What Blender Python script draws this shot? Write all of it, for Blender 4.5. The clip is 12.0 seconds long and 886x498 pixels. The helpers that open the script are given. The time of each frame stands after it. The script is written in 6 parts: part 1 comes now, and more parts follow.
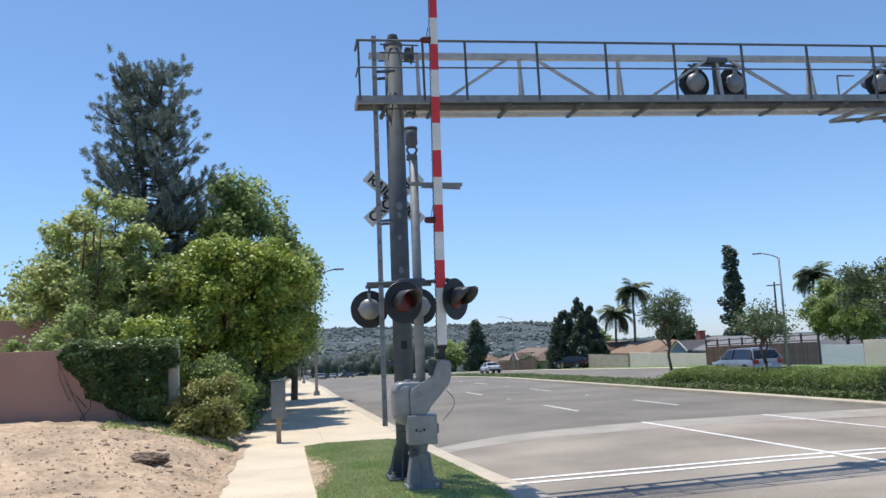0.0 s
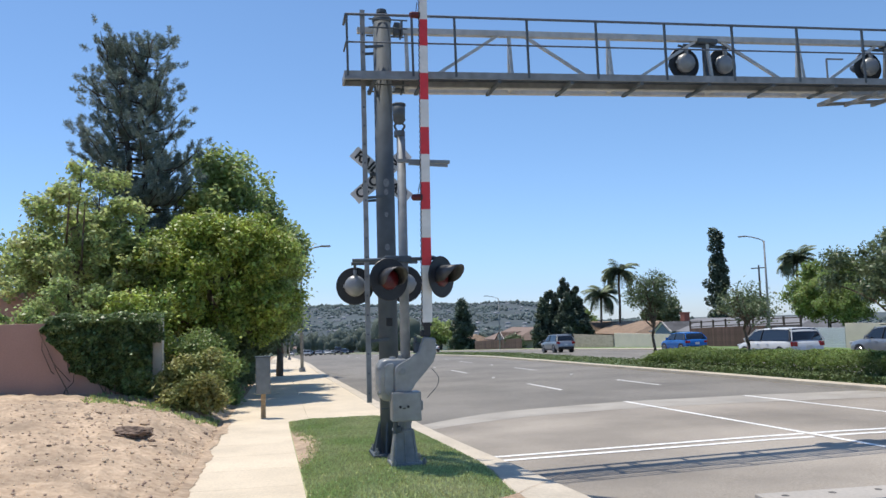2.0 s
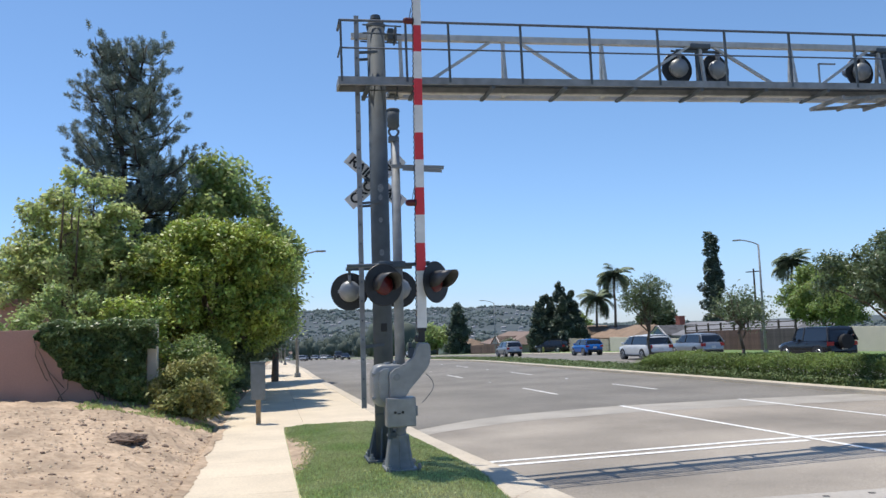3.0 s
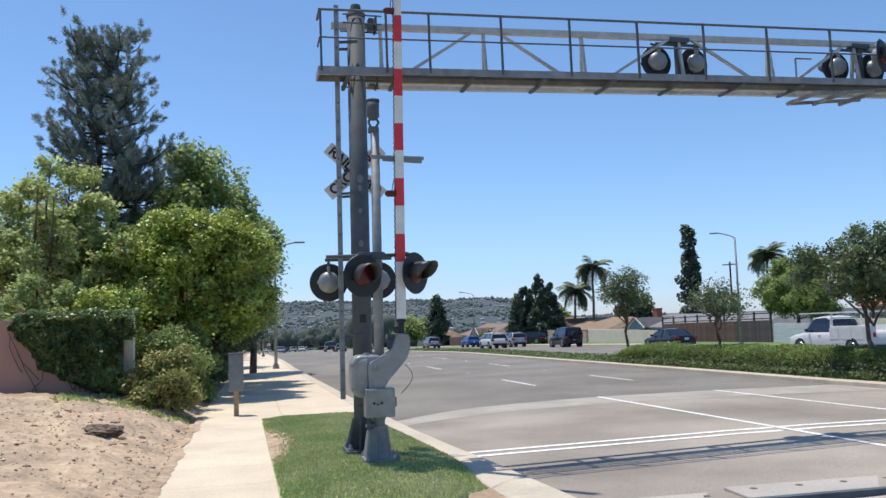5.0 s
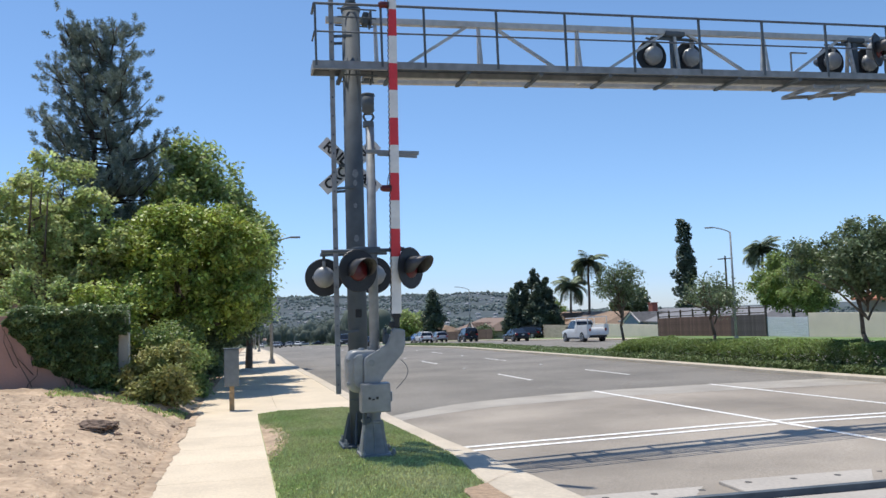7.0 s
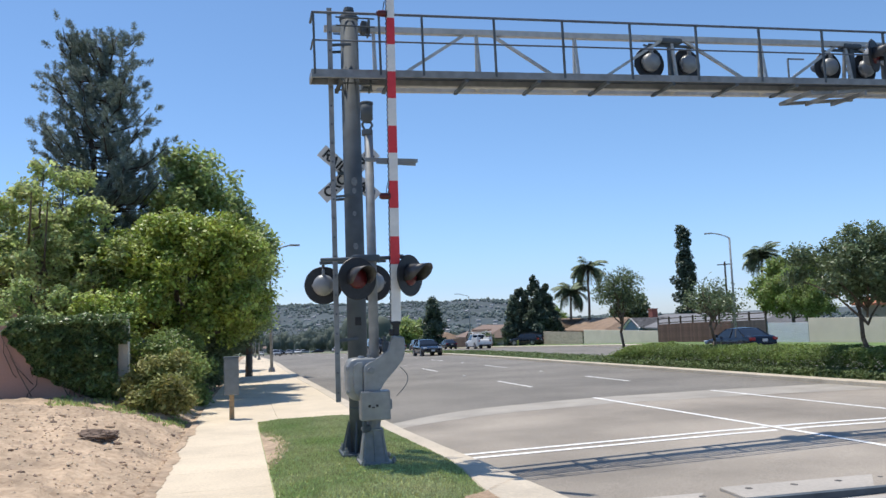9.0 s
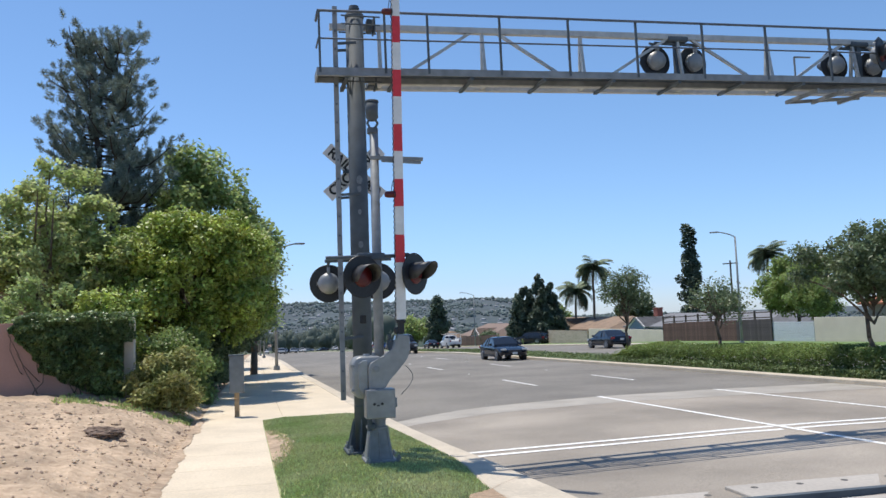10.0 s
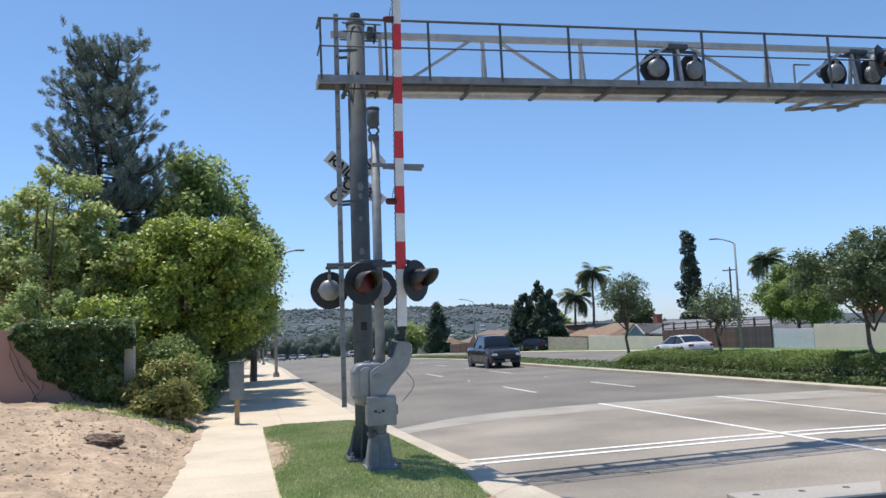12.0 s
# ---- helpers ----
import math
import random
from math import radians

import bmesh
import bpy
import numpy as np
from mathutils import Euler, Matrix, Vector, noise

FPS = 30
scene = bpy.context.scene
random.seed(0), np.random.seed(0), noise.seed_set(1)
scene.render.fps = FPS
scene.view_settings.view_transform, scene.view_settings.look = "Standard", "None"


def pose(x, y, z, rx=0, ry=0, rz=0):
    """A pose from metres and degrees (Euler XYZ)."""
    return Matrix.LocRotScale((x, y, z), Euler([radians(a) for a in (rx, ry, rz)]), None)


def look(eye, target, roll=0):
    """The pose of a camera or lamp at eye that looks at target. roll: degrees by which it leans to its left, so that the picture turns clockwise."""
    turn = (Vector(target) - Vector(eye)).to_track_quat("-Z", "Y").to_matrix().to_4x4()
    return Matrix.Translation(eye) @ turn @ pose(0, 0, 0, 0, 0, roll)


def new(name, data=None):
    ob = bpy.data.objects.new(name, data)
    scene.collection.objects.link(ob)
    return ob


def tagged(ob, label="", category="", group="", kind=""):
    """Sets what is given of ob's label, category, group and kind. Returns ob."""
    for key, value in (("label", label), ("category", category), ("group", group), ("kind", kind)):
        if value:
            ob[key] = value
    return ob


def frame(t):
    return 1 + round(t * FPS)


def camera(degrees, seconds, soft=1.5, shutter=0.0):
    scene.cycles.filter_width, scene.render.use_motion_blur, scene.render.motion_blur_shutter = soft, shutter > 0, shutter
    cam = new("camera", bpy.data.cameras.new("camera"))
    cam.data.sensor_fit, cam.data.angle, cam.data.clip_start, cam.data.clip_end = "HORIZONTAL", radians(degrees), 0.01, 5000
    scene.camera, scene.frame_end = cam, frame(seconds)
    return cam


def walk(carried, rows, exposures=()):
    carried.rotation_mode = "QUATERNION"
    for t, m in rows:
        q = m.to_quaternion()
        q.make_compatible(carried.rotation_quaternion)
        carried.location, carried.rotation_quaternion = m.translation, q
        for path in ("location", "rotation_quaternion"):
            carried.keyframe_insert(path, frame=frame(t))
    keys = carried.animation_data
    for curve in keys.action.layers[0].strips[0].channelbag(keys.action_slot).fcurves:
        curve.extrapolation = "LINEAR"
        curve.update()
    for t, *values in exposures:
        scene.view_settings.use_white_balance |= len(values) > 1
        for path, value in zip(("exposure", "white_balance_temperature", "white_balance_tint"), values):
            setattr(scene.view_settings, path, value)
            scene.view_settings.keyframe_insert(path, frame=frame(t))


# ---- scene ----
cam = camera(58.9, 12.0)
PATH = [
    (0, (-0.049, -0.054, 2.06), (0.332, 1.895, 2.297), -2.3),
    (0.5, (-0.032, -0.036, 2.059), (0.362, 1.913, 2.271), -2.3),
    (1, (-0.023, -0.029, 2.06), (0.36, 1.925, 2.254), -2.0),
    (1.5, (-0.039, -0.027, 2.054), (0.351, 1.927, 2.235), -1.5),
    (2, (-0.029, -0.026, 2.048), (0.383, 1.923, 2.23), -1.6),
    (2.5, (-0.022, -0.033, 2.059), (0.401, 1.913, 2.247), -1.8),
    (3, (-0.013, -0.042, 2.058), (0.41, 1.903, 2.251), -1.8),
    (5, (-0.015, -0.041, 2.046), (0.459, 1.895, 2.217), -1.7),
    (5.5, (-0.012, -0.03, 2.046), (0.476, 1.903, 2.209), -1.7),
    (6, (-0.011, -0.035, 2.044), (0.473, 1.899, 2.211), -1.7),
    (6.5, (-0.007, -0.042, 2.049), (0.475, 1.892, 2.217), -1.8),
    (7, (-0.005, -0.03, 2.049), (0.479, 1.904, 2.206), -1.8),
    (9, (-0.001, -0.046, 2.052), (0.484, 1.886, 2.227), -2.1),
    (9.5, (-0.003, -0.053, 2.05), (0.474, 1.881, 2.225), -2.1),
    (10, (-0.005, -0.044, 2.047), (0.468, 1.891, 2.219), -2.0),
    (10.5, (-0.017, -0.03, 2.052), (0.461, 1.904, 2.223), -1.8),
    (11, (-0.022, -0.04, 2.045), (0.459, 1.894, 2.222), -1.7),
    (11.5, (-0.025, -0.049, 2.048), (0.456, 1.884, 2.232), -1.8),
    (12, (-0.031, -0.048, 2.05), (0.444, 1.886, 2.239), -2.0),
]
walk(cam, [(t, look(eye, target, roll)) for t, eye, target, roll in PATH])

# ---- light ----
SUN_WAY = Vector((-0.195, 0.245, 1.0)).normalized()
world = bpy.data.worlds.new("sky")
scene.world = world
world.use_nodes = True
wn = world.node_tree
sky = wn.nodes.new("ShaderNodeTexSky")
sky.sky_type = "NISHITA"
sky.sun_disc = False
sky.sun_elevation = math.asin(SUN_WAY.z)
sky.sun_rotation = math.atan2(SUN_WAY.x, SUN_WAY.y)
sky.air_density, sky.dust_density, sky.ozone_density = 0.95, 0.15, 2.0
tint = wn.nodes.new("ShaderNodeMixRGB")
tint.blend_type = "MULTIPLY"
tint.inputs[0].default_value = 1.0
# the paler, redder part of the sky near the horizon is cooled to a hazy pale blue
parts = wn.nodes.new("ShaderNodeSeparateColor")
wn.links.new(sky.outputs["Color"], parts.inputs[0])
low_sky = wn.nodes.new("ShaderNodeMapRange")
low_sky.inputs[1].default_value, low_sky.inputs[2].default_value = 1.8, 6.2
wn.links.new(parts.outputs[0], low_sky.inputs[0])
haze = wn.nodes.new("ShaderNodeMixRGB")
haze.inputs[1].default_value = (0.84, 1.0, 1.14, 1)
haze.inputs[2].default_value = (0.64, 0.80, 1.22, 1)
wn.links.new(low_sky.outputs[0], haze.inputs[0])
wn.links.new(haze.outputs[0], tint.inputs[2])
wn.links.new(sky.outputs["Color"], tint.inputs[1])
wn.links.new(tint.outputs[0], wn.nodes["Background"].inputs["Color"])
wn.nodes["Background"].inputs["Strength"].default_value = 0.128
sun_data = bpy.data.lights.new("sun", "SUN")
sun_data.energy, sun_data.angle, sun_data.color = 4.25, radians(0.53), (1.0, 0.935, 0.835)
sun = new("sun", sun_data)
sun.matrix_world = look((0, 0, 60), Vector((0, 0, 60)) - SUN_WAY)
scene.view_settings.exposure = 0.1


# ---- materials ----
def material(name, base, rough=0.7, metal=0.0, scale=8.0, var=0.25, bump=0.0, second=None, stain=0.0, stain_scale=0.7,
             island=0.0, piece=0.0, through_light=0.0, spec=0.5, bump_scale=None):
    """Principled surface with colour variation at two scales, optional stains, relief and per-piece shifts."""
    m = bpy.data.materials.new(name)
    m.use_nodes = True
    nt = m.node_tree
    n, lk = nt.nodes, nt.links
    p = n["Principled BSDF"]
    p.inputs["Roughness"].default_value = rough
    p.inputs["Metallic"].default_value = metal
    p.inputs["Specular IOR Level"].default_value = spec
    tc = n.new("ShaderNodeTexCoord")
    fine = n.new("ShaderNodeTexNoise")
    fine.inputs["Scale"].default_value = scale
    fine.inputs["Detail"].default_value = 6
    lk.new(tc.outputs["Object"], fine.inputs["Vector"])
    ramp = n.new("ShaderNodeMixRGB")
    b2 = second or tuple(c * (1 - var) for c in base)
    ramp.inputs[1].default_value = (*b2, 1)
    ramp.inputs[2].default_value = (*[min(1, c * (1 + (0 if second else var))) for c in base], 1)
    cr = n.new("ShaderNodeMapRange")
    cr.inputs[1].default_value, cr.inputs[2].default_value = 0.3, 0.7
    lk.new(fine.outputs["Fac"], cr.inputs[0])
    lk.new(cr.outputs[0], ramp.inputs[0])
    out = ramp.outputs[0]
    if stain:
        big = n.new("ShaderNodeTexNoise")
        big.inputs["Scale"].default_value = stain_scale
        big.inputs["Detail"].default_value = 4
        lk.new(tc.outputs["Object"], big.inputs["Vector"])
        mr = n.new("ShaderNodeMapRange")
        mr.inputs[1].default_value, mr.inputs[2].default_value = 0.35, 0.7
        mr.inputs[3].default_value, mr.inputs[4].default_value = 1 + stain * 0.4, 1 - stain
        lk.new(big.outputs["Fac"], mr.inputs[0])
        mul = n.new("ShaderNodeMixRGB")
        mul.blend_type = "MULTIPLY"
        mul.inputs[0].default_value = 1
        lk.new(out, mul.inputs[1])
        lk.new(mr.outputs[0], mul.inputs[2])
        out = mul.outputs[0]
    if island or piece:
        hs = n.new("ShaderNodeHueSaturation")
        rnd = n.new("ShaderNodeNewGeometry").outputs["Random Per Island"] if island else n.new("ShaderNodeObjectInfo").outputs["Random"]
        k = island or piece
        mr = n.new("ShaderNodeMapRange")
        mr.inputs[3].default_value, mr.inputs[4].default_value = 1 - k, 1 + k
        lk.new(rnd, mr.inputs[0])
        lk.new(mr.outputs[0], hs.inputs["Value"])
        if island:
            hr = n.new("ShaderNodeMapRange")
            hr.inputs[3].default_value, hr.inputs[4].default_value = 0.485, 0.515
            lk.new(rnd, hr.inputs[0])
            lk.new(hr.outputs[0], hs.inputs["Hue"])
        lk.new(out, hs.inputs["Color"])
        out = hs.outputs[0]
    lk.new(out, p.inputs["Base Color"])
    if bump:
        bn = n.new("ShaderNodeTexNoise")
        bn.inputs["Scale"].default_value = bump_scale or scale * 4
        bn.inputs["Detail"].default_value = 5
        lk.new(tc.outputs["Object"], bn.inputs["Vector"])
        bp = n.new("ShaderNodeBump")
        bp.inputs["Strength"].default_value = bump
        bp.inputs["Distance"].default_value = 0.02
        lk.new(bn.outputs["Fac"], bp.inputs["Height"])
        lk.new(bp.outputs[0], p.inputs["Normal"])
    if through_light:
        tr = n.new("ShaderNodeBsdfTranslucent")
        lk.new(out, tr.inputs["Color"])
        mx = n.new("ShaderNodeMixShader")
        mx.inputs[0].default_value = through_light
        lk.new(p.outputs[0], mx.inputs[1])
        lk.new(tr.outputs[0], mx.inputs[2])
        lk.new(mx.outputs[0], n["Material Output"].inputs["Surface"])
    return m


ASPHALT = material("worn_asphalt", (0.204, 0.187, 0.163), 0.9, scale=60, var=0.34, bump=0.3, stain=0.26, stain_scale=0.3)
CROSSING = material("pale_worn_pavement", (0.325, 0.285, 0.236), 0.9, scale=45, var=0.22, bump=0.25, stain=0.36, stain_scale=0.3)
CONCRETE = material("sidewalk_concrete", (0.65, 0.55, 0.41), 0.88, scale=25, var=0.09, bump=0.15, stain=0.12, stain_scale=0.9, piece=0.025)
KERB = material("kerb_concrete", (0.54, 0.47, 0.37), 0.88, scale=20, var=0.1, bump=0.15, stain=0.15, stain_scale=1.2)
PANEL = material("crossing_panel_concrete", (0.42, 0.385, 0.34), 0.88, scale=20, var=0.1, bump=0.15, stain=0.15)
ROAD_PAINT = material("white_road_paint", (0.80, 0.79, 0.76), 0.75, scale=30, var=0.12, stain=0.12, stain_scale=3)
DIRT = material("dry_dirt", (0.60, 0.455, 0.315), 0.95, scale=9, second=(0.40, 0.285, 0.19), bump=1.0, stain=0.34, stain_scale=1.1, bump_scale=30)
CLOD = material("dark_dirt_clod", (0.19, 0.135, 0.10), 0.95, scale=12, var=0.4, bump=0.8)
TURF_BASE = material("turf_backing", (0.29, 0.35, 0.14), 0.95, scale=9, var=0.3, second=(0.40, 0.39, 0.21))
TURF = material("turf_blades", (0.35, 0.45, 0.165), 0.75, scale=0.8, second=(0.57, 0.57, 0.31), island=0.35, through_light=0.3)
SOIL = material("bare_soil", (0.38, 0.27, 0.18), 0.95, scale=14, var=0.3, bump=0.8)
FIELD = material("valley_ground", (0.085, 0.115, 0.07), 0.95, scale=0.06, var=0.35, second=(0.13, 0.15, 0.10))
GALV = material("galvanised_steel", (0.235, 0.25, 0.26), 0.6, 0.1, scale=7, var=0.18, bump=0.06, stain=0.2, stain_scale=2.2)
GALV_DARK = material("weathered_grey_steel", (0.088, 0.108, 0.125), 0.7, 0.0, spec=0.3, scale=5, var=0.16, bump=0.06, stain=0.12, stain_scale=1.6)
GALV_LIGHT = material("silver_painted_steel", (0.27, 0.28, 0.285), 0.42, 0.25, scale=9, var=0.12, bump=0.05, stain=0.2, stain_scale=2.5)
RAIL_PAINT = material("dark_rail_steel", (0.10, 0.12, 0.15), 0.55, 0.2, scale=8, var=0.2)
BLACK = material("black_signal_paint", (0.018, 0.019, 0.022), 0.5, scale=14, var=0.3, stain=0.2, stain_scale=4)
VISOR = material("sun_faded_visor", (0.06, 0.062, 0.068), 0.5, scale=10, var=0.3)
RED_LENS = material("red_lens", (0.085, 0.006, 0.009), 0.3, scale=30, var=0.2)
RED = material("red_stripe_sheeting", (0.62, 0.035, 0.045), 0.45, scale=20, var=0.08, stain=0.08, stain_scale=5)
WHITE = material("white_sheeting", (0.72, 0.71, 0.69), 0.5, scale=20, var=0.06, stain=0.1, stain_scale=5)
WIRE = material("black_cable", (0.03, 0.03, 0.035), 0.6, scale=20)
LETTER = material("black_lettering", (0.02, 0.02, 0.02), 0.6, scale=20)
PINK = material("pink_stucco", (0.40, 0.245, 0.195), 0.95, scale=30, var=0.07, bump=0.25, stain=0.1, stain_scale=0.8)
CREAM = material("cream_stucco", (0.66, 0.58, 0.47), 0.95, scale=30, var=0.06, bump=0.25, stain=0.08)
BLOCK = material("tan_block", (0.44, 0.37, 0.29), 0.95, scale=20, var=0.1, bump=0.3, piece=0.12)
REDWOOD = material("reddish_fence_wood", (0.13, 0.075, 0.06), 0.85, scale=6, var=0.25, bump=0.2, piece=0.2)
PALE_METAL = material("pale_corrugated_metal", (0.60, 0.62, 0.64), 0.5, 0.1, scale=5, var=0.06)
ROOF_TAN = material("tan_shingle_roof", (0.27, 0.19, 0.132), 0.95, scale=4, var=0.2, bump=0.3, stain=0.16)
ROOF_GREY = material("grey_shingle_roof", (0.20, 0.20, 0.21), 0.95, scale=4, var=0.14, bump=0.3, stain=0.1)
ROOF_BROWN = material("brown_shingle_roof", (0.22, 0.16, 0.13), 0.95, scale=4, var=0.14, bump=0.3)
ROOF_RED = material("terracotta_roof", (0.42, 0.18, 0.11), 0.95, scale=6, var=0.2, bump=0.3)
HOUSE_BLUE = material("blue_grey_siding", (0.22, 0.26, 0.33), 0.9, scale=6, var=0.08)
HOUSE_CREAM = material("pale_house_stucco", (0.52, 0.46, 0.38), 0.9, scale=6, var=0.08)
TRIM = material("white_trim", (0.70, 0.69, 0.66), 0.7, scale=10, var=0.05)
BRICK = material("chimney_brick", (0.30, 0.10, 0.07), 0.9, scale=16, var=0.2, bump=0.3)
GLASS_DARK = material("dark_window_glass", (0.015, 0.018, 0.022), 0.06, scale=4, var=0.2, spec=0.7)
BARK = material("grey_brown_bark", (0.15, 0.115, 0.085), 0.95, scale=14, var=0.35, bump=0.9)
BARK_DARK = material("dark_pine_bark", (0.07, 0.055, 0.045), 0.95, scale=12, var=0.35, bump=0.9)
POST_WOOD = material("pale_post_wood", (0.42, 0.29, 0.16), 0.9, scale=10, var=0.2, bump=0.4)
LEAF_BRIGHT = material("bright_green_leaf", (0.50, 0.55, 0.11), 0.5, scale=1.6, second=(0.17, 0.26, 0.06), island=0.5, through_light=0.24)
LEAF_MID = material("mid_green_leaf", (0.44, 0.52, 0.20), 0.45, scale=1.2, second=(0.26, 0.34, 0.13), island=0.4, through_light=0.5)
LEAF_DEEP = material("deep_green_leaf", (0.19, 0.245, 0.12), 0.45, scale=0.7, second=(0.105, 0.145, 0.07), island=0.35, through_light=0.3)
LEAF_PALE = material("pale_green_leaf", (0.56, 0.60, 0.26), 0.45, scale=1.6, second=(0.32, 0.40, 0.15), island=0.45, through_light=0.55)
LEAF_GREEN = material("plain_green_leaf", (0.30, 0.38, 0.12), 0.5, scale=0.7, second=(0.19, 0.26, 0.08), island=0.35, through_light=0.45)
LEAF_IVY = material("ivy_leaf", (0.21, 0.28, 0.10), 0.42, scale=1.2, second=(0.09, 0.14, 0.05), island=0.4, through_light=0.3)
LEAF_YELLOW = material("yellow_tipped_shrub_leaf", (0.42, 0.37, 0.13), 0.65, scale=1.4, second=(0.22, 0.27, 0.085), island=0.3, through_light=0.3)
LEAF_PURPLE = material("jacaranda_blossom", (0.30, 0.22, 0.38), 0.65, scale=1.4, island=0.3, through_light=0.3)
NEEDLE = material("pine_needles", (0.29, 0.345, 0.29), 0.5, scale=0.6, second=(0.13, 0.175, 0.155), island=0.4, through_light=0.22)
CONIFER = material("dark_conifer_foliage", (0.095, 0.13, 0.088), 0.55, scale=0.5, island=0.4, through_light=0.18)
PALM = material("palm_frond", (0.30, 0.35, 0.23), 0.55, scale=1, island=0.3, through_light=0.3)
HEDGE = material("hedge_leaf", (0.25, 0.33, 0.09), 0.6, scale=0.5, second=(0.14, 0.20, 0.06), island=0.35, through_light=0.45)
COVER = material("low_ground_cover", (0.125, 0.17, 0.06), 0.65, scale=0.7, island=0.35, through_light=0.2)
GRASS = material("verge_grass", (0.13, 0.20, 0.06), 0.9, scale=1.5, var=0.25, bump=0.5)
FAR_TREE = material("valley_tree_foliage", (0.12, 0.15, 0.115), 0.8, scale=0.02, second=(0.075, 0.10, 0.085), island=0.25, through_light=0.2)
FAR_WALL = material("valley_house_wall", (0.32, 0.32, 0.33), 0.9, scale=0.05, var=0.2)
# distance haze over the hills is mixed into this colour as a blue-grey tint
HILL = material("haze_tinted_hillside", (0.086, 0.105, 0.108), 0.95, scale=0.025, second=(0.055, 0.075, 0.082), stain=0.3, stain_scale=0.006)
TYRE = material("tyre_rubber", (0.018, 0.018, 0.018), 0.85, scale=20)
RIM = material("alloy_rim", (0.45, 0.46, 0.47), 0.3, 0.8, scale=20, var=0.1)
PLASTIC = material("dark_trim_plastic", (0.025, 0.025, 0.027), 0.6, scale=20)
CAR_GLASS = material("tinted_car_glass", (0.012, 0.014, 0.018), 0.05, scale=3, var=0.1, spec=0.8)
TAIL = material("tail_lamp_red", (0.30, 0.015, 0.015), 0.2, scale=20, var=0.1)
HEAD = material("headlamp_lens", (0.62, 0.63, 0.65), 0.08, scale=20, var=0.1)
PLATE = material("plain_plate", (0.6, 0.6, 0.58), 0.5, scale=20)


def car_paint(name, base, rough=0.14, metal=0.0):
    m = material(name, base, rough, metal, scale=3, var=0.04, spec=0.35)
    m.node_tree.nodes["Principled BSDF"].inputs["Coat Weight"].default_value = 0.25
    return m


# ---- mesh helpers ----
def part(name, bm, mat, parent, label="", smooth=False, kind=""):
    """Link a bmesh as one mesh object under a thing or a part."""
    me = bpy.data.meshes.new(name)
    bmesh.ops.recalc_face_normals(bm, faces=bm.faces)
    bm.to_mesh(me)
    bm.free()
    me.materials.append(mat)
    if smooth:
        for f in me.polygons:
            f.use_smooth = True
    ob = new(name, me)
    ob.parent = parent
    return tagged(ob, label, kind=kind)


def thing(name, label, category, at=(0, 0, 0), group="", rz=0, kind=""):
    ob = new(name)
    ob.empty_display_size = 0.2
    ob.matrix_world = pose(*at, 0, 0, rz)
    return tagged(ob, label, category, group, kind)


def box(bm, c, s, rot=None, bevel=0.0):
    g = bmesh.ops.create_cube(bm, size=1)["verts"]
    bmesh.ops.scale(bm, vec=s, verts=g)
    if bevel:
        e = list({e for v in g for e in v.link_edges})
        r = bmesh.ops.bevel(bm, geom=e, offset=bevel, segments=2, affect="EDGES", profile=0.5)
        g = list({v for f in r["faces"] for v in f.verts} | {v for v in g if v.is_valid})
    if rot is not None:
        bmesh.ops.rotate(bm, matrix=rot, verts=g)
    bmesh.ops.translate(bm, vec=c, verts=g)
    return g


def rod(bm, a, b, r0, r1=None, seg=12):
    a, b = Vector(a), Vector(b)
    d = b - a
    m = Matrix.Translation((a + b) / 2) @ d.to_track_quat("Z", "Y").to_matrix().to_4x4()
    return bmesh.ops.create_cone(bm, cap_ends=True, segments=seg, radius1=r0, radius2=r0 if r1 is None else r1, depth=d.length, matrix=m)["verts"]


def bar(bm, a, b, w, h):
    """A straight bar of rectangular section from a to b."""
    a, b = Vector(a), Vector(b)
    d = b - a
    up = Vector((0, 0, 1)) if abs(d.normalized().z) < 0.95 else Vector((0, 1, 0))
    x = d.cross(up).normalized()
    y = x.cross(d).normalized()
    vs = []
    for p in (a, b):
        for i, j in ((-1, -1), (1, -1), (1, 1), (-1, 1)):
            vs.append(bm.verts.new(p + x * (i * w / 2) + y * (j * h / 2)))
    for f in ((0, 1, 2, 3), (7, 6, 5, 4), (0, 4, 5, 1), (1, 5, 6, 2), (2, 6, 7, 3), (3, 7, 4, 0)):
        bm.faces.new([vs[k] for k in f])
    return vs


def tube(bm, pts, r, seg=8):
    for a, b in zip(pts, pts[1:]):
        rod(bm, a, b, r, seg=seg)


def extrude_profile(bm, prof, y0, y1, bevel=0.0):
    """A closed x-z outline pushed along y."""
    f = [bm.verts.new((x, y0, z)) for x, z in prof]
    k = [bm.verts.new((x, y1, z)) for x, z in prof]
    n = len(prof)
    bm.faces.new(f)
    bm.faces.new(k[::-1])
    for i in range(n):
        bm.faces.new((f[i], k[i], k[(i + 1) % n], f[(i + 1) % n]))
    if bevel:
        bmesh.ops.bevel(bm, geom=[e for e in bm.edges], offset=bevel, segments=2, affect="EDGES", profile=0.5)


